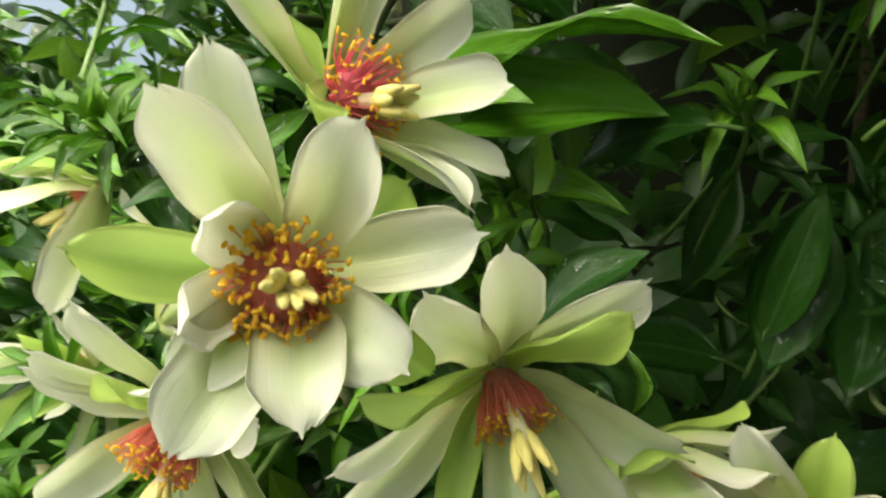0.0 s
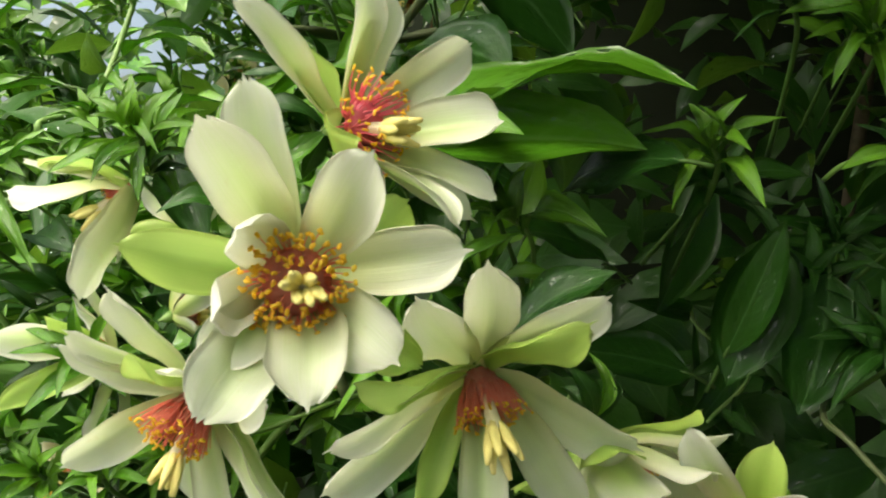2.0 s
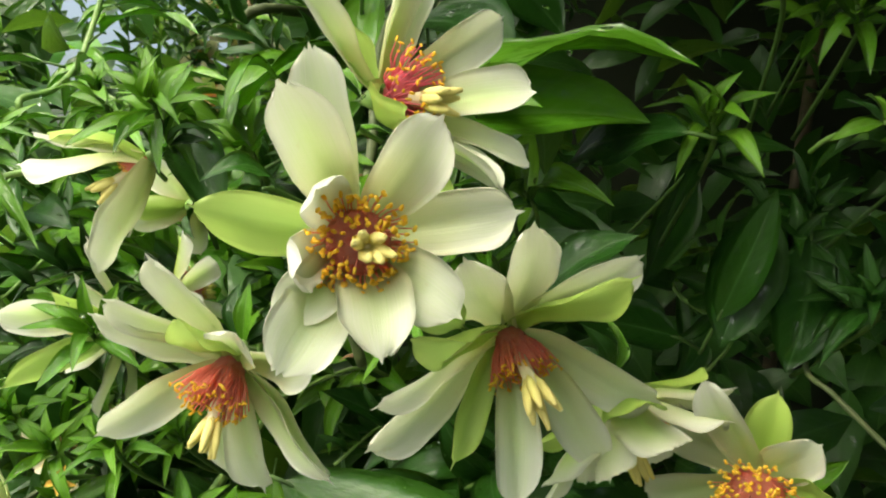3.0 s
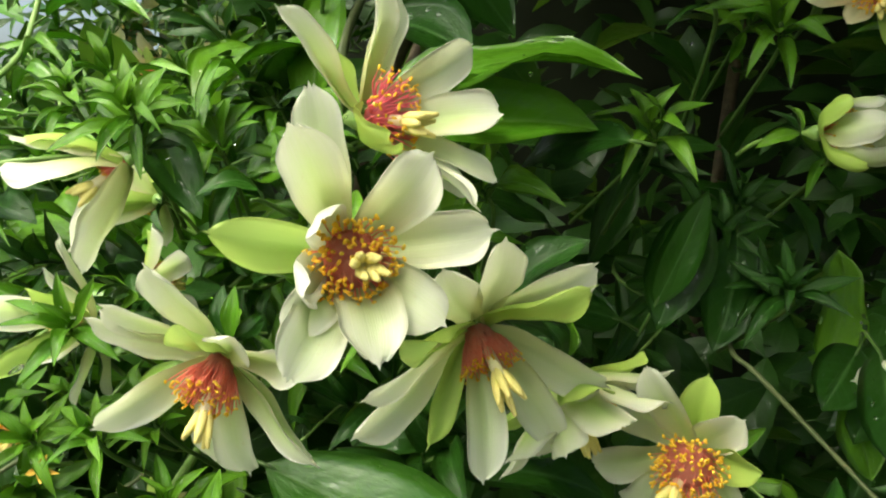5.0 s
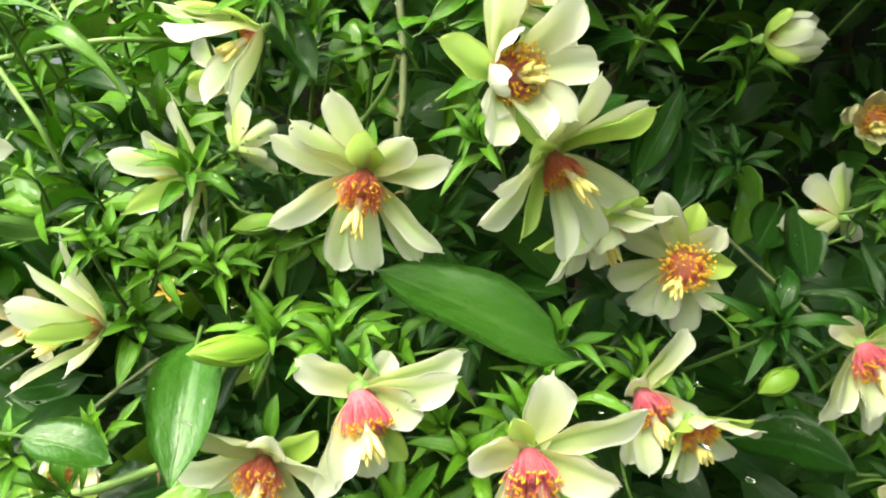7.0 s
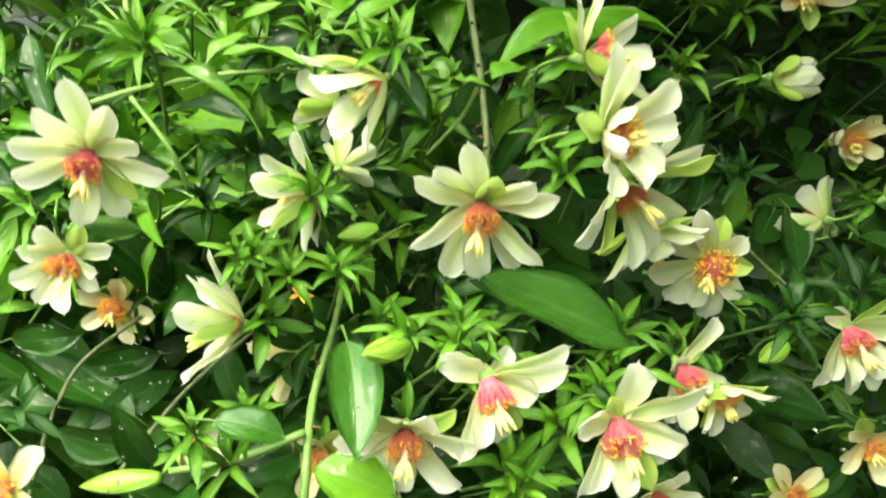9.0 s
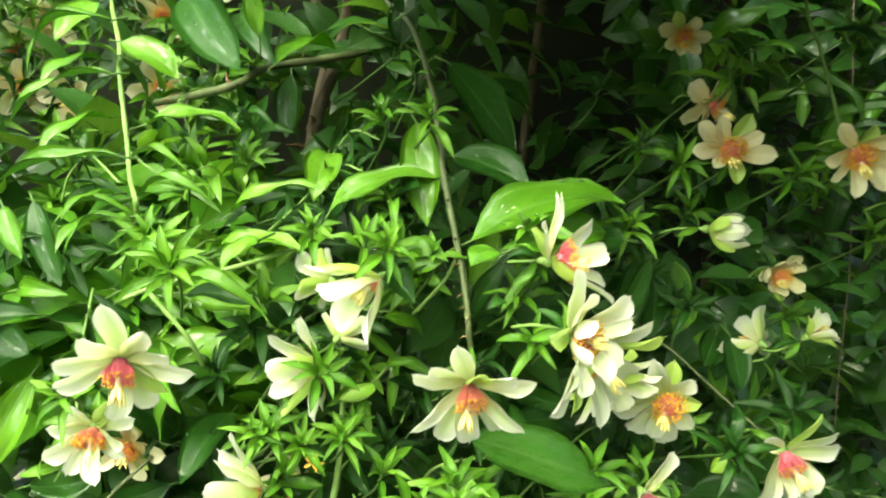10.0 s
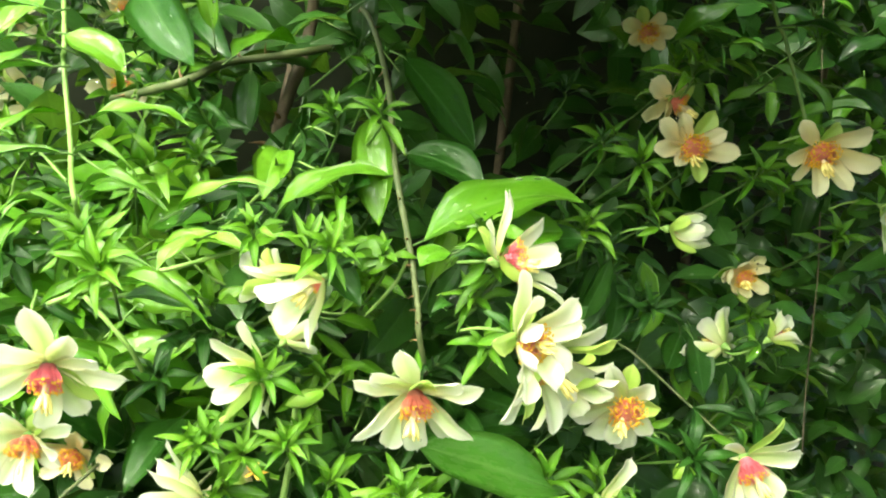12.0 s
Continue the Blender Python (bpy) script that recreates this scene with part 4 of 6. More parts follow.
bloom("pale flower far back in bright leaves", (-0.2178, 0.6291, 1.3836), (-0.098, -0.979, -0.177), 0.0300, 64, 64, WARM, "half", 8, 0, 0.04)
bloom("pale flower half hidden by the vine", (-0.0760, 0.1973, 1.2967), (-0.60, 0.78, 0.10), 0.0200, 50, 70, None, "half", 7, 0, 0.04)
bloom("white flower at the edge of the dark leaves", (0.1669, 0.0793, 1.3421), (-0.058, -0.956, -0.287), 0.0220, 50, 72, None, "half", 8, 0, 0.04)
withered_star((-0.0946, 0.1593, 1.2277), (-0.2, -0.95, 0.2), 0.0048, 1)
bud("plump yellow-green flower bud with pointed tip", (-0.0676, 0.1138, 1.2219), (-0.0870, 0.1020, 1.2235), 0.0088)
bud("long pale green flower bud among low leaves", (-0.1423, 0.1586, 1.1593), (-0.1698, 0.1692, 1.1533), 0.009, 2)
bud("small green bud beside a cream flower", (-0.0600, 0.1784, 1.2496), (-0.0764, 0.1802, 1.2453), 0.008, 3)
bud("small green bud under dark leaves", (0.1173, 0.1241, 1.2101), (0.1051, 0.1276, 1.2015), 0.010, 4)
leaf((-0.0345, 0.1329, 1.2404), (0.0278, 0.1127, 1.2166), 0.0270, "broad_mid", (-0.04, -0.67, 0.74), 0, label="large glossy dark green leaf under the flowers", drops=14)
leaf((-0.0850, 0.1265, 1.2201), (-0.0895, 0.0927, 1.1934), 0.0185, "broad_mid", (-0.2, -0.97, 0.16), 3, label="broad green leaf covered with raindrops", drops=45)
leaf((-0.0158, 0.1734, 1.3177), (0.0562, 0.1526, 1.3368), 0.0360, "broad_young", (0.01, -0.4, 0.92), 2, label="long arching leaf lit from above", drops=14)
leaf((-0.0095, 0.1465, 1.3185), (0.0459, 0.1536, 1.3232), 0.0210, "broad_young", (-0.2, -0.81, 0.55), 3, label="glossy leaf behind the upper flower", drops=14)
leaf((0.0160, 0.1180, 1.2850), (0.0340, 0.1160, 1.2980), 0.0100, "broad", (-0.03, -0.54, 0.84), 1, drops=6)
leaf((-0.0234, 0.1968, 1.3447), (-0.0711, 0.2247, 1.3201), 0.0220, "broad_young", (-0.42, -0.24, 0.88), 2, label="arching bright green leaf beside the hanging stem", drops=14)
leaf((-0.0047, 0.2293, 1.4019), (0.0358, 0.2219, 1.3565), 0.0300, "broad", (-0.08, -0.82, 0.57), 0, label="large dark leaf hanging beside the stem", drops=14)
leaf((-0.0116, 0.2048, 1.3551), (0.0150, 0.1735, 1.3415), 0.0240, "broad", (-0.12, -0.78, 0.61), 3, drops=6)
leaf((-0.1549, 0.3304, 1.4066), (-0.1275, 0.3127, 1.3879), 0.0220, "broad_young", (-0.07, -0.69, 0.72), 1, drops=6)
leaf((-0.1462, 0.2937, 1.3631), (-0.1006, 0.2785, 1.3621), 0.0180, "broad_young", (-0.18, -0.23, 0.96), 2, drops=6)
leaf((-0.1075, 0.4383, 1.4506), (-0.0877, 0.3468, 1.3957), 0.0360, "broad", (-0.55, -0.73, 0.41), 0, label="broad pale-sheened leaf deep in the bush", drops=14)
leaf((-0.0689, 0.4390, 1.4401), (-0.0673, 0.3378, 1.3998), 0.0240, "broad", (-0.55, -0.73, 0.41), 4, drops=6)
leaf((-0.0672, 0.3379, 1.4018), (-0.0152, 0.3835, 1.4162), 0.0220, "broad_young", (-0.5, -0.41, 0.76), 1, drops=6)
leaf((-0.1229, 0.4368, 1.4029), (-0.0896, 0.4162, 1.3860), 0.0120, "broad_young", (-0.18, -0.23, 0.96), 2, drops=6)
leaf((-0.0433, 0.3944, 1.3979), (-0.0484, 0.3885, 1.3545), 0.0200, "broad", (-0.48, -0.82, 0.33), 0, drops=6)
leaf((0.0053, 0.3157, 1.4171), (0.0096, 0.3202, 1.4511), 0.0200, "broad", (-0.48, -0.82, 0.33), 4, drops=6)
leaf((-0.0255, 0.2195, 1.3705), (-0.0309, 0.1904, 1.3221), 0.0200, "broad_young", (-0.48, -0.82, 0.33), 0, drops=6)
leaf((-0.1207, 0.2221, 1.3067), (-0.0893, 0.1952, 1.3117), 0.0180, "broad_young", (-0.18, -0.23, 0.96), 2, drops=6)
leaf((-0.1037, 0.3159, 1.3049), (-0.0516, 0.2933, 1.3282), 0.0260, "broad", (-0.24, -0.35, 0.91), 1, drops=6)
leaf((-0.0817, 0.2834, 1.3140), (-0.0545, 0.2697, 1.3170), 0.0180, "broad", (-0.24, -0.35, 0.91), 4, drops=6)
leaf((-0.1338, 0.2581, 1.2810), (-0.1027, 0.2075, 1.2805), 0.0240, "broad_young", (-0.3, -0.46, 0.83), 4, drops=6)
leaf((-0.1507, 0.3203, 1.3192), (-0.1114, 0.2767, 1.3183), 0.0100, "broad_young", (-0.18, -0.23, 0.96), 2, drops=6)
leaf((-0.1584, 0.3790, 1.3646), (-0.2001, 0.3499, 1.3390), 0.0120, "broad_young", (-0.18, -0.23, 0.96), 2, drops=6)
leaf((-0.1617, 0.4107, 1.4003), (-0.1978, 0.3794, 1.3785), 0.0140, "broad_young", (-0.18, -0.23, 0.96), 2, drops=6)
leaf((-0.1601, 0.3372, 1.3219), (-0.1889, 0.3154, 1.3098), 0.0090, "broad_young", (-0.18, -0.23, 0.96), 2, drops=6)
leaf((-0.1649, 0.4078, 1.4349), (-0.1882, 0.3802, 1.4074), 0.0200, "broad_young", (-0.2, -0.7, 0.69), 1, drops=6)
leaf((-0.1687, 0.3277, 1.3092), (-0.1914, 0.3022, 1.2947), 0.0100, "broad_young", (-0.18, -0.23, 0.96), 2, drops=6)
leaf((-0.0155, 0.1488, 1.3171), (-0.0307, 0.1461, 1.3118), 0.0160, "broad_young", (-0.56, -0.29, 0.78), 2, drops=6)
leaf((0.0526, 0.1463, 1.3206), (0.0280, 0.1679, 1.3115), 0.0220, "broad", (-0.33, -0.52, 0.79), 4, drops=6)
leaf((-0.2253, 0.3461, 1.1433), (-0.1938, 0.3192, 1.1320), 0.0260, "broad", (-0.11, -0.98, -0.14), 0, drops=6)
leaf((-0.1376, 0.3003, 1.1567), (-0.1784, 0.3154, 1.1454), 0.0200, "broad", (-0.41, -0.91, -0.08), 4, drops=6)
leaf((-0.2093, 0.3105, 1.1643), (-0.1746, 0.2969, 1.1704), 0.0180, "broad", (-0.31, -0.95, -0.07), 4, drops=6)
leaf((-0.1528, 0.2558, 1.1255), (-0.1858, 0.2711, 1.1305), 0.0220, "broad", (-0.21, -0.97, -0.16), 3, drops=6)
leaf((-0.1447, 0.1804, 1.1528), (-0.1590, 0.1710, 1.1840), 0.0130, "broad", (-0.18, -0.8, 0.57), 3, drops=6)
leaf((-0.0916, 0.1598, 1.1633), (-0.1153, 0.1573, 1.1556), 0.0260, "broad", (-0.27, -0.4, 0.87), 1, drops=6)
leaf((-0.0696, 0.1086, 1.1699), (-0.0959, 0.1208, 1.1769), 0.0260, "broad_young", (-0.27, -0.4, 0.87), 1, drops=6)
leaf((0.1154, 0.1508, 1.1751), (0.1437, 0.1164, 1.1748), 0.0300, "broad", (-0.27, -0.4, 0.87), 1, label="dark glossy leaf low in the bush", drops=14)
leaf((0.1402, 0.1594, 1.2662), (0.1249, 0.1495, 1.2403), 0.0200, "broad", (-0.22, -0.91, 0.36), 0, drops=6)
leaf((0.1075, 0.1789, 1.2899), (0.0899, 0.1670, 1.2687), 0.0220, "broad", (-0.22, -0.91, 0.36), 0, drops=6)
leaf((0.0848, 0.1735, 1.3035), (0.0720, 0.1668, 1.2674), 0.0200, "broad", (-0.11, -0.93, 0.35), 0, drops=6)
leaf((0.0988, 0.1761, 1.2962), (0.0899, 0.1667, 1.2615), 0.0200, "broad", (-0.11, -0.93, 0.35), 4, drops=6)
leaf((0.1249, 0.1517, 1.2676), (0.1113, 0.1454, 1.2514), 0.0180, "broad", (-0.11, -0.93, 0.35), 0, drops=6)
leaf((0.1241, 0.1426, 1.2686), (0.1209, 0.1284, 1.2423), 0.0180, "broad", (-0.11, -0.93, 0.35), 0, drops=6)
leaf((-0.0705, 0.1706, 1.3166), (-0.0537, 0.1510, 1.2956), 0.0140, "broad", (-0.02, -0.9, 0.44), 3, drops=6)
leaf((-0.0464, 0.1817, 1.3112), (-0.0297, 0.1708, 1.3101), 0.0180, "broad_young", (-0.31, -0.8, 0.52), 4, drops=6)
leaf((-0.1280, 0.1267, 1.1945), (-0.1051, 0.1213, 1.1881), 0.0140, "broad_mid", (-0.25, -0.56, 0.79), 1, drops=6)
leaf((-0.1642, 0.2193, 1.2928), (-0.1284, 0.1904, 1.3073), 0.0090, "narrow_young", (-0.17, -0.25, 0.95), 2, drops=6)
leaf((-0.1494, 0.2044, 1.2929), (-0.1083, 0.1739, 1.2834), 0.0080, "narrow_young", (-0.17, -0.25, 0.95), 2, drops=6)
leaf((-0.1096, 0.1872, 1.3196), (-0.1285, 0.1799, 1.3077), 0.0100, "broad_young", (-0.17, -0.25, 0.95), 2, drops=6)
leaf((-0.0603, 0.1814, 1.3235), (-0.0565, 0.1655, 1.3181), 0.0060, "narrow_young", (-0.08, -0.29, 0.95), 2, drops=6)
leaf((-0.0496, 0.1910, 1.3330), (-0.0584, 0.1654, 1.3198), 0.0050, "narrow_young", (-0.08, -0.29, 0.95), 2, drops=6)
leaf((-0.0563, 0.2659, 1.3516), (-0.0742, 0.2328, 1.3291), 0.0200, "broad_young", (-0.11, -0.67, 0.73), 2, drops=6)
leaf((-0.0343, 0.1153, 1.3030), (-0.0455, 0.1050, 1.3040), 0.0060, "narrow", (-0.01, -0.71, 0.71), 2, drops=6)
leaf((0.0865, 0.2396, 1.3248), (0.0677, 0.2238, 1.2769), 0.0220, "broad", (0.54, -0.84, -0.05), 0, drops=6)
leaf((0.1112, 0.2208, 1.3057), (0.0881, 0.2096, 1.2714), 0.0200, "broad", (0.54, -0.84, -0.05), 3, drops=6)
leaf((0.1201, 0.2196, 1.2915), (0.1050, 0.2047, 1.2627), 0.0180, "broad", (0.54, -0.84, -0.05), 0, drops=6)
leaf((0.1318, 0.1548, 1.2556), (0.1146, 0.1587, 1.2626), 0.0160, "broad_young", (0.09, -0.9, 0.43), 1, drops=6)
leaf((0.1253, 0.1555, 1.2552), (0.1326, 0.1503, 1.2291), 0.0180, "broad_young", (0.09, -0.9, 0.43), 0, drops=6)
leaf((0.0708, 0.1927, 1.2646), (0.0389, 0.1964, 1.2688), 0.0200, "broad", (-0.01, -0.62, 0.79), 0, drops=6)
leaf((-0.1587, 0.3108, 1.4162), (-0.2000, 0.3161, 1.3832), 0.0073, "narrow_young", (-0.18, -0.23, 0.96), 2, drops=6)
leaf((-0.1611, 0.2836, 1.3876), (-0.2080, 0.2932, 1.3613), 0.0076, "broad_young", (-0.18, -0.23, 0.96), 2, drops=6)
leaf((-0.1579, 0.3069, 1.3981), (-0.1866, 0.3121, 1.3974), 0.0049, "broad_young", (-0.18, -0.23, 0.96), 2, drops=6)
leaf((-0.1596, 0.2751, 1.3475), (-0.2142, 0.2909, 1.3338), 0.0087, "broad_young", (-0.18, -0.4, 0.9), 1, drops=6)
leaf((-0.1572, 0.2956, 1.3425), (-0.1243, 0.2679, 1.3330), 0.0040, "narrow_young", (-0.18, -0.23, 0.96), 2, drops=6)
leaf((-0.1535, 0.2792, 1.3267), (-0.1161, 0.2502, 1.3218), 0.0066, "narrow_young", (-0.18, -0.3, 0.93), 2, drops=6)
leaf((-0.1544, 0.2724, 1.3181), (-0.1923, 0.2811, 1.3108), 0.0053, "narrow_young", (-0.18, -0.23, 0.96), 2, drops=6)
leaf((-0.1537, 0.2659, 1.3162), (-0.1872, 0.2703, 1.2979), 0.0047, "narrow_young", (-0.18, -0.23, 0.96), 2, drops=6)
leaf((-0.1375, 0.2183, 1.2893), (-0.1100, 0.1950, 1.2878), 0.0129, "broad", (-0.2, -0.5, 0.85), 1, drops=6)
leaf((-0.1226, 0.2257, 1.3077), (-0.0909, 0.2013, 1.3118), 0.0094, "broad_young", (-0.18, -0.3, 0.93), 2, drops=6)
leaf((-0.1118, 0.2458, 1.3224), (-0.0714, 0.2189, 1.3364), 0.0099, "broad_young", (-0.2, -0.4, 0.9), 2, drops=6)
leaf((-0.2017, 0.3362, 1.3187), (-0.1894, 0.3124, 1.2746), 0.0167, "broad", (-0.5, -0.8, 0.3), 0, drops=6)
leaf((-0.0318, 0.2138, 1.4245), (0.0085, 0.1874, 1.4400), 0.0130, "broad", (-0.2, -0.4, 0.9), 2, drops=6)
leaf((-0.2130, 0.2969, 1.3206), (-0.2050, 0.2791, 1.2969), 0.0116, "broad_young", (-0.4, -0.8, 0.4), 3, drops=6)
leaf((-0.1540, 0.2276, 1.2942), (-0.1240, 0.2044, 1.2996), 0.0070, "narrow_young", (-0.18, -0.3, 0.93), 2, drops=6)
leaf((-0.0780, 0.3383, 1.4171), (-0.0854, 0.3394, 1.4505), 0.0120, "broad_young", (-0.4, -0.85, 0.3), 0, drops=6)
leaf((-0.0395, 0.2323, 1.3241), (-0.0660, 0.2382, 1.3322), 0.0092, "broad", (-0.2, -0.4, 0.9), 1, drops=6)
leaf((-0.2212, 0.3107, 1.2537), (-0.2051, 0.2918, 1.2450), 0.0184, "broad", (-0.2, -0.9, 0.3), 0, drops=6)
leaf((0.1661, 0.1077, 1.3950), (0.1762, 0.0906, 1.3804), 0.0102, "broad", (-0.3, -0.7, 0.6), 1, drops=6)
leaf((0.1450, 0.1238, 1.4225), (0.1623, 0.1045, 1.4155), 0.0085, "broad", (-0.3, -0.5, 0.8), 1, drops=6)
leaf((0.0713, 0.1676, 1.2748), (0.0795, 0.1576, 1.3092), 0.0119, "broad", (-0.3, -0.9, 0.2), 0, drops=6)
leaf((0.1532, 0.1218, 1.4338), (0.1243, 0.1289, 1.4419), 0.0113, "broad", (-0.3, -0.5, 0.8), 1, drops=6)
sprig((-0.0458, 0.2172, 1.3721), (-0.45, -0.51, 0.73), 10, 0.0200, 1, "narrow_young", drops=5)
sprig((-0.0326, 0.1888, 1.3743), (-0.31, -0.71, 0.63), 11, 0.0180, 2, "narrow_young", drops=5)
sprig((-0.0178, 0.2437, 1.3974), (-0.36, -0.57, 0.74), 8, 0.0140, 3, "narrow_young", drops=5)
sprig((-0.0928, 0.3000, 1.3439), (-0.21, -0.51, 0.83), 11, 0.0240, 4, "narrow_young", drops=5)
# the bright leaf colour lifts these three sprigs out of the shade
sprig((0.1127, 0.1490, 1.3998), (-0.26, -0.62, 0.74), 11, 0.0240, 5, "narrow_young", drops=5)
sprig((0.0983, 0.1633, 1.3553), (-0.46, -0.78, 0.43), 11, 0.0220, 6, "narrow_young", drops=5)
sprig((0.0611, 0.1563, 1.3251), (-0.31, -0.71, 0.63), 11, 0.0210, 7, "narrow_young", drops=5)
sprig((0.1022, 0.1516, 1.2824), (-0.44, -0.73, 0.52), 10, 0.0200, 8, "narrow", drops=5)
sprig((0.0739, 0.0898, 1.2341), (-0.36, -0.79, 0.49), 12, 0.0240, 9, "narrow", drops=5)
sprig((-0.1272, 0.2790, 1.3325), (-0.08, -0.75, 0.65), 9, 0.0100, 10, "narrow_young", drops=5)
sprig((-0.1499, 0.1659, 1.3132), (-0.41, -0.66, 0.63), 13, 0.0230, 11, "narrow_young", drops=5)
sprig((0.0809, 0.1745, 1.3649), (-0.53, -0.45, 0.71), 9, 0.0150, 12, "narrow", drops=5)
sprig((0.1326, 0.1223, 1.3531), (-0.37, -0.82, 0.43), 10, 0.0200, 13, "narrow_young", drops=5)
sprig((0.0705, 0.1837, 1.3183), (0.06, -0.92, 0.39), 12, 0.0270, 14, "narrow", drops=5)
sprig((0.0958, 0.1802, 1.2931), (-0.31, -0.8, 0.52), 10, 0.0220, 15, "narrow", drops=5)
sprig((0.1029, 0.1640, 1.2825), (-0.32, -0.84, 0.43), 10, 0.0200, 16, "narrow", drops=5)
sprig((-0.0690, 0.1466, 1.3210), (-0, -0.8, 0.59), 13, 0.0180, 17, "narrow_young", drops=5)
sprig((-0.0992, 0.1633, 1.2337), (-0, -0.8, 0.59), 12, 0.0180, 18, "narrow_young", drops=5)
sprig((-0.1173, 0.1669, 1.2395), (-0, -0.8, 0.59), 10, 0.0160, 19, "narrow_young", drops=5)
sprig((0.1135, 0.2109, 1.3065), (0.01, -0.88, 0.48), 10, 0.0220, 20, "narrow", drops=5)
sprig((0.1171, 0.2152, 1.3660), (-0.12, -0.94, 0.33), 10, 0.0240, 21, "narrow_young", drops=5)
sprig((0.1165, 0.1902, 1.2782), (-0.12, -0.9, 0.43), 10, 0.0210, 22, "narrow", drops=5)
sprig((0.1131, 0.2049, 1.3032), (-0.12, -0.9, 0.43), 10, 0.0200, 23, "narrow", drops=5)
sprig((-0.1332, 0.1372, 1.1861), (-0.27, -0.62, 0.74), 11, 0.0180, 24, "narrow_young", drops=5)
sprig((-0.0926, 0.1739, 1.3243), (-0.27, -0.62, 0.74), 11, 0.0180, 25, "narrow_young", drops=5)
sprig((-0.1115, 0.1673, 1.2408), (-0.27, -0.62, 0.74), 12, 0.0180, 26, "narrow_young", drops=5)
sprig((-0.0817, 0.1598, 1.2360), (-0.27, -0.62, 0.74), 12, 0.0180, 27, "narrow_young", drops=5)
sprig((-0.0500, 0.1120, 1.2220), (-0.11, -0.46, 0.88), 11, 0.0220, 28, "narrow_young", ratio=0.23, drops=5)
sprig((-0.0460, 0.1226, 1.2238), (-0.1, -0.4, 0.91), 10, 0.0240, 29, "narrow_young", ratio=0.23, drops=5)
sprig((-0.0657, 0.1186, 1.2231), (-0.06, -0.73, 0.68), 10, 0.0180, 30, "narrow_young", ratio=0.22, drops=5)
sprig((0.0020, 0.0990, 1.2060), (-0.2, -0.37, 0.91), 8, 0.0240, 31, "narrow_young", ratio=0.23, drops=5)
sprig((0.0517, 0.1219, 1.2112), (-0.3, -0.34, 0.89), 9, 0.0240, 32, "narrow_young", ratio=0.23, drops=5)
sprig((-0.0723, 0.1627, 1.3202), (-0.06, -0.67, 0.74), 12, 0.0200, 33, "narrow_young", drops=5)
sprig((-0.0904, 0.1653, 1.2639), (0.06, -0.86, 0.5), 10, 0.0220, 34, "narrow_young", ratio=0.22, drops=5)
sprig((0.1637, 0.1411, 1.2757), (-0.3, -0.77, 0.56), 9, 0.0200, 35, "narrow_young", drops=5)
sprig((-0.1130, 0.1513, 1.1843), (-0.35, -0.62, 0.7), 12, 0.0180, 36, "narrow_young", ratio=0.22, drops=5)
sprig((-0.1251, 0.2152, 1.2521), (-0.35, -0.62, 0.7), 13, 0.0220, 37, "narrow", drops=5)
sprig((-0.1461, 0.2145, 1.2585), (-0.35, -0.62, 0.7), 9, 0.0160, 38, "narrow_young", drops=5)
sprig((-0.1889, 0.2092, 1.2510), (-0.58, -0.62, 0.54), 11, 0.0200, 39, "narrow_young", drops=5)
sprig((-0.1518, 0.2177, 1.3146), (-0.35, -0.62, 0.7), 14, 0.0240, 40, "narrow_young", drops=5)
sprig((-0.0437, 0.2077, 1.3299), (-0.35, -0.62, 0.7), 12, 0.0200, 41, "narrow_young", drops=5)
sprig((-0.0708, 0.1763, 1.2335), (-0.35, -0.62, 0.7), 13, 0.0180, 42, "narrow_young", drops=5)
sprig((-0.0983, 0.1894, 1.2361), (-0.35, -0.62, 0.7), 10, 0.0160, 43, "narrow_young", drops=5)
sprig((-0.1217, 0.1412, 1.1714), (-0.58, -0.62, 0.54), 8, 0.0220, 44, "narrow_young", drops=5)
sprig((-0.0302, 0.0950, 1.1764), (-0.35, -0.62, 0.7), 9, 0.0220, 45, "narrow_young", ratio=0.23, drops=5)
sprig((0.0054, 0.1114, 1.1990), (-0.27, -0.4, 0.87), 9, 0.0260, 46, "narrow_young", ratio=0.23, drops=5)
sprig((0.0084, 0.1688, 1.2902), (-0.47, -0.62, 0.63), 9, 0.0220, 47, "narrow_young", ratio=0.22, drops=5)
sprig((0.0156, 0.1668, 1.3073), (-0.6, -0.35, 0.72), 9, 0.0260, 48, "narrow_young", ratio=0.30, drops=5)
sprig((0.0014, 0.1506, 1.3239), (-0.6, -0.32, 0.73), 10, 0.0240, 49, "narrow_young", ratio=0.30, drops=5)
sprig((-0.0072, 0.1289, 1.2808), (-0.8, -0.43, 0.43), 9, 0.0200, 50, "narrow_young", ratio=0.22, drops=5)
sprig((-0.0541, 0.1732, 1.3143), (-0.26, -0.62, 0.74), 13, 0.0200, 51, "narrow_young", ratio=0.30, drops=5)
sprig((-0.0351, 0.1749, 1.3108), (-0.36, -0.57, 0.74), 10, 0.0180, 52, "narrow_young", ratio=0.30, drops=5)
sprig((-0.1817, 0.3657, 1.3511), (-0.36, -0.57, 0.74), 10, 0.0180, 53, "narrow_young", drops=5)
sprig((-0.1531, 0.2858, 1.3120), (-0.36, -0.57, 0.74), 11, 0.0220, 54, "narrow_young", drops=5)
sprig((-0.0978, 0.2010, 1.2610), (-0.36, -0.57, 0.74), 12, 0.0200, 55, "narrow", drops=5)
sprig((0.1293, 0.1033, 1.2422), (-0.3, -0.46, 0.83), 10, 0.0260, 56, "narrow", ratio=0.22, drops=5)
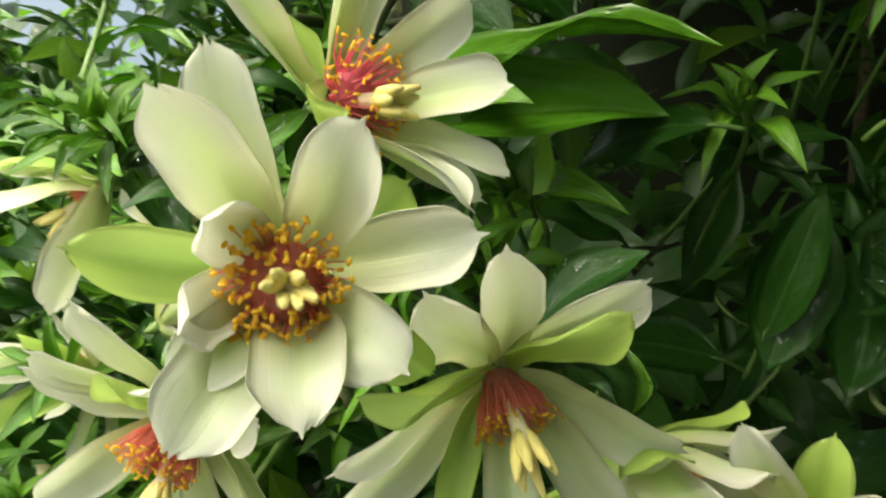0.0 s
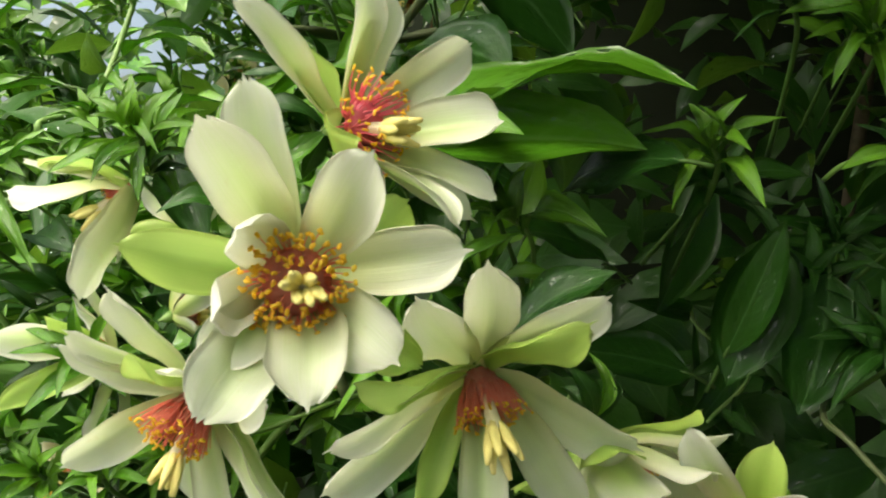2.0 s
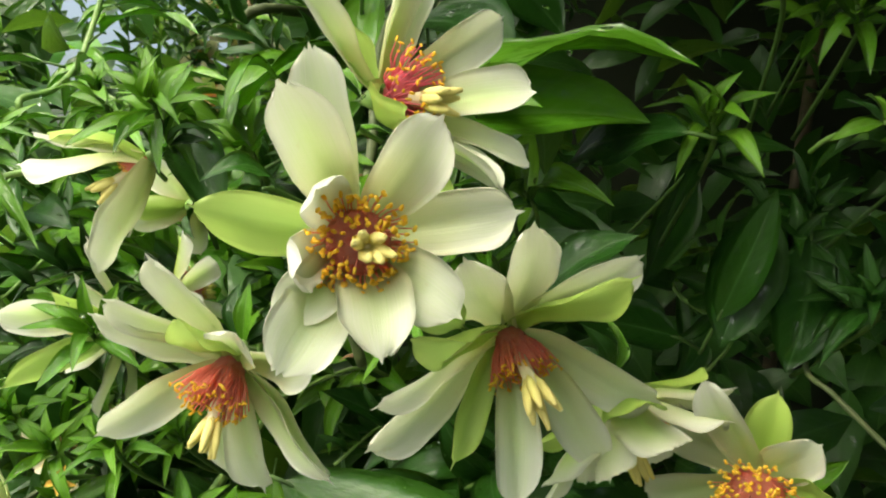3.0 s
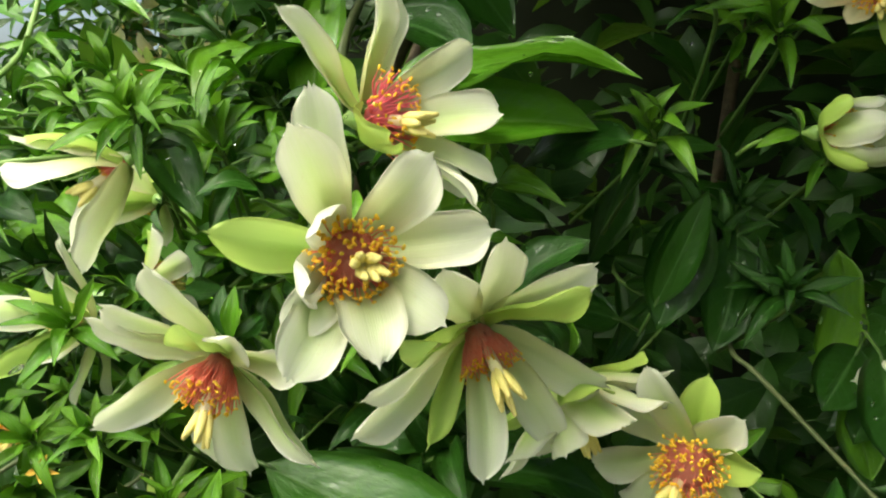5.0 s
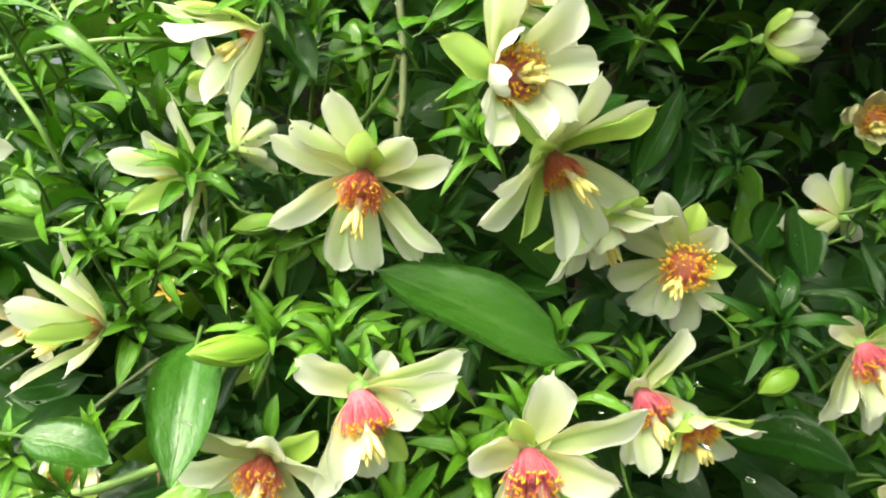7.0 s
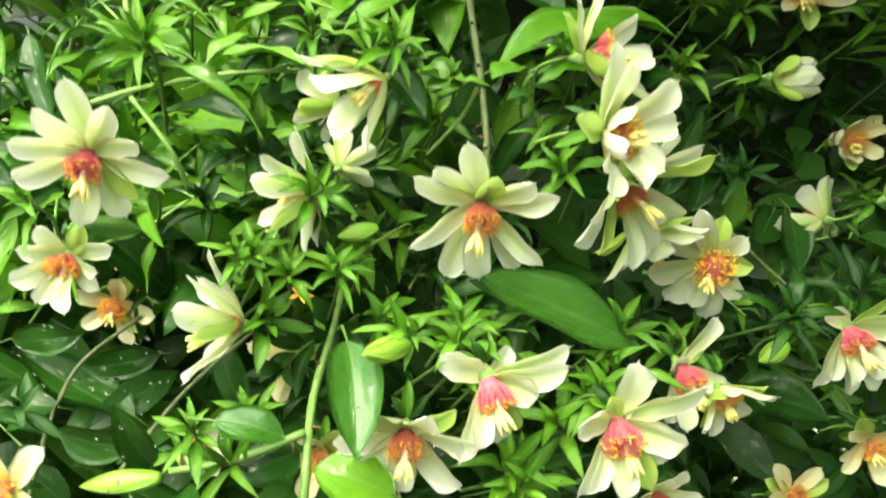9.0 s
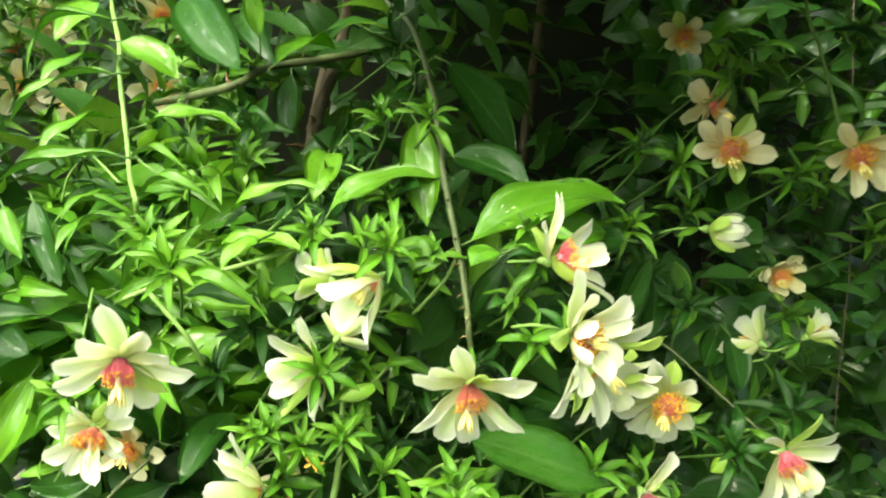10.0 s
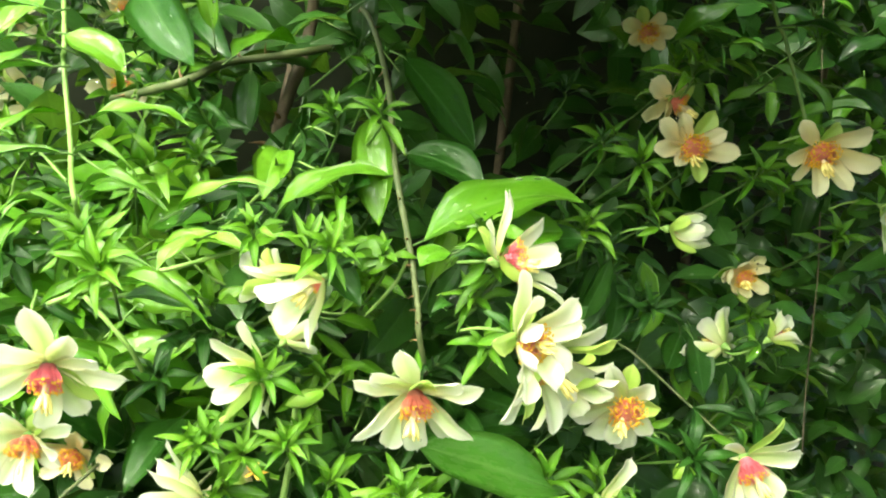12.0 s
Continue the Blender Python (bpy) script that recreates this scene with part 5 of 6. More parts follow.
sprig((0.1751, 0.3379, 1.3972), (-0.36, -0.57, 0.74), 8, 0.0280, 57, "narrow", drops=5)
sprig((0.0197, 0.1167, 1.2228), (-0.3, -0.46, 0.83), 9, 0.0220, 58, "narrow_young", ratio=0.23, drops=5)
sprig((-0.0271, 0.1323, 1.2142), (-0.21, -0.25, 0.95), 9, 0.0260, 61, "narrow_young", ratio=0.23, spread=75, drops=5)
sprig((0.0142, 0.1099, 1.2090), (-0.29, -0.21, 0.93), 9, 0.0260, 62, "narrow_young", ratio=0.23, spread=75, drops=5)
sprig((-0.0057, 0.1126, 1.1868), (-0.64, -0.46, 0.62), 8, 0.0280, 63, "narrow_young", ratio=0.23, drops=5)
sprig((-0.0328, 0.0998, 1.1807), (-0.24, -0.61, 0.75), 8, 0.0260, 64, "narrow_young", ratio=0.23, drops=5)
sprig((-0.0628, 0.1589, 1.2171), (0.05, -0.5, 0.86), 9, 0.0220, 65, "narrow_young", ratio=0.22, drops=5)
sprig((-0.1041, 0.1760, 1.2140), (0.23, -0.83, 0.51), 9, 0.0220, 66, "narrow_young", ratio=0.30, drops=5)
sprig((-0.0798, 0.1904, 1.2615), (0.01, -0.69, 0.72), 9, 0.0220, 67, "narrow", ratio=0.30, drops=5)
sprig((-0.0533, 0.1964, 1.3074), (0.11, -0.71, 0.7), 9, 0.0220, 68, "narrow", ratio=0.30, drops=5)
# the bright leaf colour here offsets the deep shade over this corner
leaf((0.2948, 0.2181, 1.3751), (0.3129, 0.1940, 1.3807), 0.0109, "broad", (-0.21, -0.48, 0.85), 1, drops=6)
leaf((0.1912, 0.2280, 1.4061), (0.2125, 0.2412, 1.3821), 0.0116, "broad_young", (-0.46, -0.33, 0.82), 0, drops=6)
leaf((0.1864, 0.2156, 1.3870), (0.1574, 0.2339, 1.3929), 0.0145, "broad", (-0.4, -0.37, 0.84), 1, drops=6)
leaf((0.2418, 0.1930, 1.3824), (0.2700, 0.1526, 1.3885), 0.0167, "broad_young", (-0.33, -0.41, 0.85), 1, drops=6)
leaf((0.2480, 0.2554, 1.4299), (0.2493, 0.2245, 1.4244), 0.0108, "broad_young", (-0.3, -0.43, 0.85), 2, drops=6)
leaf((0.1959, 0.2189, 1.4058), (0.1638, 0.2124, 1.4246), 0.0132, "broad_young", (-0.13, -0.52, 0.85), 2, drops=6)
leaf((0.2369, 0.2139, 1.3600), (0.2448, 0.1823, 1.3607), 0.0107, "broad_young", (-0.37, -0.39, 0.84), 2, drops=6)
leaf((0.3090, 0.1935, 1.4419), (0.3318, 0.1752, 1.4638), 0.0128, "broad", (-0.44, -0.34, 0.83), 4, drops=6)
leaf((0.2596, 0.1902, 1.3519), (0.2909, 0.1717, 1.3458), 0.0119, "broad", (-0.22, -0.48, 0.85), 5, drops=6)
leaf((0.2562, 0.1738, 1.3432), (0.2223, 0.1865, 1.3574), 0.0128, "broad_young", (-0.37, -0.39, 0.84), 2, drops=6)
leaf((0.2221, 0.1957, 1.4131), (0.2481, 0.1694, 1.3818), 0.0153, "broad_young", (-0.25, -0.46, 0.85), 1, drops=6)
leaf((0.2458, 0.1793, 1.3691), (0.2315, 0.1612, 1.3408), 0.0129, "broad_young", (-0.09, -0.53, 0.84), 4, drops=6)
leaf((0.2679, 0.2328, 1.4089), (0.2620, 0.2237, 1.3775), 0.0115, "broad_young", (-0.04, -0.56, 0.83), 5, drops=6)
leaf((0.2895, 0.1617, 1.3611), (0.2747, 0.1348, 1.3339), 0.0126, "broad_young", (-0.18, -0.49, 0.85), 5, drops=6)
leaf((0.2005, 0.2564, 1.4294), (0.2424, 0.2420, 1.4557), 0.0199, "broad_young", (-0.21, -0.48, 0.85), 4, drops=6)
leaf((0.3267, 0.2073, 1.4141), (0.3056, 0.2112, 1.3791), 0.0156, "broad_young", (-0.37, -0.39, 0.84), 5, drops=6)
leaf((0.2294, 0.2112, 1.3472), (0.2482, 0.1816, 1.3282), 0.0137, "broad_young", (-0.28, -0.44, 0.85), 4, drops=6)
leaf((0.3128, 0.1836, 1.4482), (0.3465, 0.1691, 1.4225), 0.0157, "broad_young", (-0.13, -0.52, 0.85), 4, drops=6)
leaf((0.2445, 0.1940, 1.3491), (0.2668, 0.1942, 1.3959), 0.0168, "broad_young", (-0.32, -0.42, 0.85), 5, drops=6)
leaf((0.1944, 0.2129, 1.3696), (0.2024, 0.1883, 1.3910), 0.0137, "broad", (-0.39, -0.38, 0.84), 1, drops=6)
leaf((0.2498, 0.2116, 1.3994), (0.2295, 0.2382, 1.3913), 0.0133, "broad_young", (-0.53, -0.27, 0.8), 3, drops=6)
leaf((0.3460, 0.1952, 1.3615), (0.3535, 0.1542, 1.3560), 0.0142, "broad_young", (-0.26, -0.45, 0.85), 2, drops=6)
leaf((0.3077, 0.1827, 1.4356), (0.2702, 0.1877, 1.4176), 0.0149, "broad", (-0.24, -0.47, 0.85), 4, drops=6)
leaf((0.2311, 0.2038, 1.4417), (0.1942, 0.2113, 1.4492), 0.0130, "broad_young", (-0.27, -0.45, 0.85), 2, drops=6)
leaf((0.2647, 0.1915, 1.3555), (0.2526, 0.1874, 1.3056), 0.0178, "broad", (-0.24, -0.47, 0.85), 2, drops=6)
leaf((0.2727, 0.1910, 1.4320), (0.2305, 0.2149, 1.4459), 0.0160, "broad", (-0.48, -0.31, 0.82), 4, drops=6)
sprig((0.1505, 0.2032, 1.4038), (-0.41, -0.66, 0.63), 10, 0.0240, 70, "narrow_young", ratio=0.22, drops=5)
sprig((0.2270, 0.1686, 1.4300), (-0.41, -0.66, 0.63), 10, 0.0240, 71, "narrow_young", ratio=0.22, drops=5)
sprig((0.2491, 0.1460, 1.3745), (-0.41, -0.66, 0.63), 10, 0.0240, 72, "narrow_young", ratio=0.22, drops=5)
sprig((0.1631, 0.1880, 1.3604), (-0.41, -0.66, 0.63), 10, 0.0240, 73, "narrow_young", ratio=0.22, drops=5)
sprig((0.2053, 0.1628, 1.3438), (-0.41, -0.66, 0.63), 10, 0.0240, 74, "narrow_young", ratio=0.22, drops=5)
sprig((0.2298, 0.1446, 1.3168), (-0.41, -0.66, 0.63), 10, 0.0240, 75, "narrow_young", ratio=0.22, drops=5)
sprig((0.1362, 0.1948, 1.3243), (-0.41, -0.66, 0.63), 10, 0.0240, 76, "narrow_young", ratio=0.22, drops=5)
cane("cane", "thorny grey-green cane hanging down through the leaves", [(0.0076, 0.4830, 1.6317), (0.0101, 0.3809, 1.4701), (0.0021, 0.2949, 1.4267), (-0.0084, 0.2385, 1.3865), (-0.0213, 0.1961, 1.3487), (-0.0219, 0.1751, 1.3137), (-0.0241, 0.1598, 1.2911), (-0.0269, 0.1521, 1.2829), (-0.0204, 0.1568, 1.2608)], (0.0017, 0.0013), CANE, 16, 1)
cane("vine", "thin bright green vine hanging in front of the leaves", [(-0.1485, 0.5132, 1.6053), (-0.1538, 0.4646, 1.4611), (-0.1560, 0.3303, 1.4046), (-0.1569, 0.3225, 1.3900), (-0.1555, 0.2968, 1.3531), (-0.1559, 0.2750, 1.3371), (-0.1551, 0.2495, 1.3273), (-0.1516, 0.2958, 1.3091)], (0.0014, 0.0012), STEM, 0, 2)
cane("branch", "smooth green branch crossing behind the leaves", [(-0.1260, 0.4557, 1.3747), (-0.0946, 0.3400, 1.3861), (-0.0544, 0.4242, 1.4031), (-0.0061, 0.4240, 1.4136), (0.0530, 0.4419, 1.4279)], (0.0026, 0.0030), CANE, 5, 3)
cane("trunk", "old brown woody stem in the shade", [(0.0645, 0.5775, 1.6795), (0.0429, 0.5313, 1.5063), (0.0277, 0.5016, 1.4319), (0.0012, 0.4803, 1.3704), (-0.0137, 0.4565, 1.3265), (-0.0147, 0.4688, 1.2707)], (0.0055, 0.0050), BARK, 6, 4)
cane("trunk", "old brown woody stem in the shade", [(0.0311, 0.6684, 1.7045), (0.0287, 0.6096, 1.5171), (0.0341, 0.5669, 1.4320), (0.0067, 0.5185, 1.3461), (0.0083, 0.5033, 1.2742)], (0.0050, 0.0045), BARK, 4, 5)
cane("vine", "thin green side shoot", [(-0.1555, 0.2936, 1.3493), (-0.1433, 0.2857, 1.3394), (-0.1272, 0.2790, 1.3325)], (0.0008, 0.0006), STEM, 0, 6)
cane("vine", "thin green side shoot", [(-0.1577, 0.3372, 1.3283), (-0.1737, 0.3716, 1.3446), (-0.1846, 0.3670, 1.3509)], (0.0008, 0.0006), STEM, 0, 7)
# green shoot in the darker cane colour: its shade is put in
cane("vine", "green shoot slanting down through the shade", [(0.1343, 0.2403, 1.2602), (0.0979, 0.1715, 1.2616), (0.0964, 0.1538, 1.2590), (0.1074, 0.1403, 1.2460), (0.1177, 0.1223, 1.2322), (0.1213, 0.1034, 1.2237)], (0.0008, 0.0006), CANE, 2, 8)
cane("vine", "upright green stem among low leaves", [(-0.0327, 0.2993, 1.2613), (-0.0674, 0.2035, 1.2099), (-0.0844, 0.1716, 1.1815), (-0.0917, 0.1475, 1.1578), (-0.0935, 0.1439, 1.1367)], (0.0014, 0.0020), STEM, 4, 10)
cane("vine", "green shoot low in the leaves", [(-0.0907, 0.1559, 1.1733), (-0.1134, 0.1583, 1.1641), (-0.1390, 0.1676, 1.1565)], (0.0017, 0.0014), STEM, 3, 11)
# two green stems dimmed with the cane colour to sit in shade
cane("vine", "thin green stem in the shade", [(-0.1480, 0.2877, 1.1815), (-0.1783, 0.2737, 1.1581), (-0.1934, 0.2496, 1.1187), (-0.1956, 0.2446, 1.0905)], (0.0010, 0.0010), CANE, 0, 12)
cane("vine", "thin green stem in the shade", [(-0.0882, 0.2527, 1.1903), (-0.1283, 0.2412, 1.1589), (-0.1597, 0.2253, 1.1247)], (0.0010, 0.0010), CANE, 0, 13)
cane("vine", "thin dark hanging tendril", [(0.4068, 0.3289, 1.6712), (0.2817, 0.2076, 1.4238), (0.2575, 0.1742, 1.3075), (0.2527, 0.1677, 1.2625), (0.2463, 0.1614, 1.2139), (0.2434, 0.1561, 1.1793)], (0.0004, 0.0004), BARK, 0, 14)
cane("vine", "thin green stem over dark leaves", [(0.2290, 0.2455, 1.5921), (0.2022, 0.1862, 1.4538), (0.2083, 0.1775, 1.4257), (0.2131, 0.1700, 1.4009), (0.2178, 0.1626, 1.3759)], (0.0010, 0.0010), STEM, 0, 15)
cane("vine", "green side twig of the cane", [(-0.0238, 0.1732, 1.3092), (-0.0266, 0.1802, 1.2967), (-0.0366, 0.1902, 1.2797)], (0.0009, 0.0008), STEM, 0, 17)
cane("vine", "green shoot carrying turned flowers", [(-0.1672, 0.2091, 1.2903), (-0.1476, 0.2049, 1.2981), (-0.1181, 0.1976, 1.3057), (-0.0886, 0.2111, 1.3101)], (0.0010, 0.0010), STEM, 2, 18)
cane("vine", "thin green shoot among leaves", [(-0.1534, 0.2057, 1.2936), (-0.1389, 0.1978, 1.2746), (-0.1323, 0.2037, 1.2598)], (0.0010, 0.0010), STEM, 0, 19)


# ---- the rest of the bush: shoots and leaves behind the blooms ----
def front(x, z):
    """How far back the bush's face stands, from the blooms placed so far."""
    total, weight = 0.0, 0.0
    for p in PLACES:
        w = 1.0 / ((p.x - x) ** 2 + (p.z - z) ** 2 + 0.0004)
        total, weight = total + w * p.y, weight + w
    return total / weight


HOLLOW_FROM, HOLLOW_TO = Vector((-0.164, -0.121, 1.373)), Vector((0.33, 0.66, 1.45))
TRUNK_GAP = Vector((0.005, 0.475, 1.375))


def in_hollow(p, wide=0.17):
    """Whether a place lies in the dark gap between the two masses of leaves."""
    if p[0] > 0.05 and p[1] > 0.17 + 0.6 * wide * (p[0] < 0.09) and 1.245 < p[2] < 1.43 and p[1] < 0.42:
        return True
    for end, broad in ((HOLLOW_TO, wide), (TRUNK_GAP, 0.45 * wide)):
        d = end - HOLLOW_FROM
        t = (Vector(p) - HOLLOW_FROM).dot(d) / d.length_squared
        if 0.3 < t < 1.05 and (Vector(p) - HOLLOW_FROM - d * t).length < broad * d.length * t:
            return True
    return False


rng = random.Random(77)
count = 0
while count < 150:
    x, z = rng.uniform(-0.36, 0.40), rng.uniform(1.02, 1.50)
    y = front(x, z) + 0.035 + rng.uniform(0, 0.09)
    if in_hollow((x, y, z)) or (x < -0.11 and z < 1.235 and rng.random() < 0.88) or (x > 0.045 and z > 1.20 and rng.random() < 0.62) or (x > 0.16 and z < 1.37 and rng.random() < 0.7) or (x < -0.18 and z > 1.42 and rng.random() < 0.6):
        continue
    # bright tone likelier on the lit upper left: light put into leaf colour
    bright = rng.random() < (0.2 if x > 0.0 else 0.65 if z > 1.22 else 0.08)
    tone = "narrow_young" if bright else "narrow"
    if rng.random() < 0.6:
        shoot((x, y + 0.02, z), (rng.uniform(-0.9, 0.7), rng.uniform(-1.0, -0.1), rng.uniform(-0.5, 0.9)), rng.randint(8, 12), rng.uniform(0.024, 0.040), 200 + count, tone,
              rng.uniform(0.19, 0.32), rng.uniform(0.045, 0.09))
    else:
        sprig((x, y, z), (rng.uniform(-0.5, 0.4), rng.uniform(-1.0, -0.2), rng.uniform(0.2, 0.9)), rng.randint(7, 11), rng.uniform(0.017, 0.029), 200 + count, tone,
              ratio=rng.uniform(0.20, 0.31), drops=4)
    count += 1
count = 0
while count < 205:
    x, z = rng.uniform(-0.40, 0.45), rng.uniform(1.00, 1.52)
    y = front(x, z) + 0.05 + rng.uniform(0, 0.14)
    if in_hollow((x, y, z)) or (x > 0.045 and z > 1.20 and rng.random() < 0.62) or (x > 0.16 and z < 1.37 and rng.random() < 0.7):
        continue
    a = Vector((x, y, z))
    d = Vector((rng.uniform(-1, 1), rng.uniform(-0.7, 0.3), rng.uniform(-0.9, 0.5))).normalized()
    ln = rng.uniform(0.045, 0.075) if x < -0.11 and z < 1.235 else rng.uniform(0.028, 0.060)
    # few bright leaves on the right and low down: shade put into colour
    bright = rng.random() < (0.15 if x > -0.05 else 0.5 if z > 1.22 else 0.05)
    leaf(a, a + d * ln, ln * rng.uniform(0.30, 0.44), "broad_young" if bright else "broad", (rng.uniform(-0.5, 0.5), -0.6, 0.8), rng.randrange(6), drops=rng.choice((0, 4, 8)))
    count += 1


# more shoots on the lit left, their brightness put into the leaf colour
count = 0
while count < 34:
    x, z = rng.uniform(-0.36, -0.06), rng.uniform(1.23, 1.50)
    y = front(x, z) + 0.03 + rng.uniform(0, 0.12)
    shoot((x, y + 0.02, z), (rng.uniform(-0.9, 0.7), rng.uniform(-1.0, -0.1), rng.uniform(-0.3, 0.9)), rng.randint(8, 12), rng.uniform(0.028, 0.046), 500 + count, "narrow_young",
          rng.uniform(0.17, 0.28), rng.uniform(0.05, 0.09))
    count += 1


def leaf_mass(name, label, places, size, seed, material=None):
    """Many simple leaves in one mesh: places gives each leaf's foot."""
    gen = np.random.default_rng(seed)
    s = np.linspace(0, 1, 5)
    f = np.array([0.06, 0.75, 1.0, 0.72, 0.02]) * 0.5
    u = np.array([-1.0, 0.0, 1.0])
    tmpl = np.stack([u[None, :] * f[:, None], np.repeat(s[:, None], 3, 1), 0.12 * np.abs(u)[None, :] * f[:, None] + 0.4 * (s * (1 - s))[:, None]], 2).reshape(-1, 3)
    quads = np.array([[r * 3 + c, r * 3 + c + 1, r * 3 + c + 4, r * 3 + c + 3] for r in range(4) for c in range(2)])
    uv = np.stack([np.tile((u + 1) / 2, 5), np.repeat(s, 3)], 1)
    n = len(places)
    y = gen.normal(size=(n, 3)) * (1, 0.7, 0.6) + (0, -0.35, -0.3)
    y /= np.linalg.norm(y, axis=1, keepdims=True)
    up = gen.normal(size=(n, 3)) * 0.5 + (0, -0.5, 0.9)
    x = np.cross(y, up)
    x /= np.linalg.norm(x, axis=1, keepdims=True)
    z = np.cross(x, y)
    ln = gen.uniform(size[0], size[1], n)
    wd = ln * gen.uniform(0.34, 0.52, n)
    v = (np.asarray(places)[:, None, :] + tmpl[None, :, 0:1] * (x * wd[:, None])[:, None, :] + tmpl[None, :, 1:2] * (y * ln[:, None])[:, None, :]
         + tmpl[None, :, 2:3] * (z * ln[:, None])[:, None, :])
    faces = (quads[None] + (np.arange(n) * 15)[:, None, None]).reshape(-1, 4)
    me = bpy.data.meshes.new(name)
    me.from_pydata(v.reshape(-1, 3).tolist(), [], faces.tolist())
    layer = me.uv_layers.new(name="uv")
    layer.data.foreach_set("uv", np.tile(uv[quads.ravel()], (n, 1)).astype(np.float32).ravel())
    me.polygons.foreach_set("use_smooth", [True] * len(me.polygons))
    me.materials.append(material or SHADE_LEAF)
    return tagged(new(name, me), label, "foliage", kind="stuff")


def scatter(seed, n, low, high, keep=lambda p: True):
    gen = random.Random(seed)
    out = []
    while len(out) < n:
        p = tuple(gen.uniform(a, b) for a, b in zip(low, high))
        if keep(p):
            out.append(p)
    return out


def behind(p):
    return p[1] > front(p[0], p[2]) + 0.10 and not in_hollow(p, 0.14)


def uneven(p, scale, amount):
    return 1.0 + amount * noise.noise(Vector(p) * scale)


def back_mass(p):
    """A rounded mass from the ground up, thickest at breast height."""
    u, w = (p[0] - 0.55) / 1.25, (p[2] - 0.75) / 1.2
    return p[1] > 0.44 + 0.05 * math.sin(9 * p[0]) and u * u + w * w < uneven(p, 3.0, 0.35)


def low_mass(p):
    """The foot of the bush, below the blooms."""
    u, w, v = (p[0] - 0.35) / 0.95, (p[2] - 0.45) / 0.62, (p[1] - 0.45) / 0.36
    return p[2] < 1.02 and u * u + w * w + v * v < uneven(p, 4.0, 0.4)


def shade_canopy(p):
    """An unseen arching top, added to shade the hollow below it."""
    u, v = (p[0] - 0.62) / 0.86, (p[1] - 0.20) / 0.78
    r = (abs(u) ** 3 + abs(v) ** 3) / uneven(p, 3.0, 0.25)
    return r < 1.0 and p[1] > (0.30 if p[0] < 0.34 else 0.0) and p[0] > -0.02 + 0.05 * noise.noise(Vector(p) * 9.0) and 1.60 + 0.03 * r < p[2] < 2.05 - 0.30 * r


def shade_arch(p):
    """Unseen leaves just above the blooms, added to throw shade on the right side."""
    low = 1.458 + 0.20 * p[1] + 0.13 * p[0]
    edge = -0.10 if 0.145 < p[1] < 0.30 else 0.0 if p[1] > 0.03 else 0.03
    return p[1] < 0.33 and p[0] < 0.17 + 0.06 * noise.noise(Vector(p) * 7.0) and p[0] > edge + 0.02 * noise.noise(Vector(p) * 20.0) and low < p[2] < low + 0.11 * uneven(p, 6.0, 0.4)


def shade_flank(p):
    """An unseen leaf mass curving forward beside the view, added to block light."""
    u, v, w = (p[0] - 0.75) / 0.68, (p[1] + 0.10) / 0.46, (p[2] - 0.85) / 0.98
    near = 0.13 + 2.15 * max(0.0, p[1] + 0.04)
    return p[0] > near and u * u + v * v + w * w < uneven(p, 4.0, 0.35)


def neighbour(p):
    a = ((p[0] + 1.35) / 0.85) ** 2 + ((p[1] - 1.45) / 0.55) ** 2 + ((p[2] - 0.72) / 0.92) ** 2
    c = ((p[0] + 0.74) / 0.42) ** 2 + ((p[1] - 1.15) / 0.35) ** 2 + ((p[2] - 0.80) / 0.82) ** 2
    return 0.45 < min(a, c) < uneven(p, 3.5, 0.35)


# dark-toned leaf for masses in shade, bright-toned for those in the light
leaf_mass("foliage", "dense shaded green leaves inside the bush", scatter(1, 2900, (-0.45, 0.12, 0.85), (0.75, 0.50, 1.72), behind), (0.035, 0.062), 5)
leaf_mass("foliage", "leaves deep among the shoots, toned bright as if lit", scatter(12, 1100, (-0.55, 0.18, 1.18), (-0.09, 0.52, 1.62), behind), (0.032, 0.055), 12, LIT_LEAF)
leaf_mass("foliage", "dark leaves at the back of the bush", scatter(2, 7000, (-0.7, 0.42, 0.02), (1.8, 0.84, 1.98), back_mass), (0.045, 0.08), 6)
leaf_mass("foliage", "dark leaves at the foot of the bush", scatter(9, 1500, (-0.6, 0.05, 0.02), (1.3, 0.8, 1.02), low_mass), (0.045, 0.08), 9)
leaf_mass("foliage", "unseen leaf canopy added overhead to shade the hollow", scatter(3, 3600, (-0.22, -0.60, 1.58), (1.5, 1.0, 2.06), shade_canopy), (0.045, 0.08), 7)
leaf_mass("foliage", "unseen leaf mass added beside the view to block light", scatter(10, 5600, (0.12, -0.6, 0.02), (1.45, 0.42, 1.84), shade_flank), (0.045, 0.08), 10)
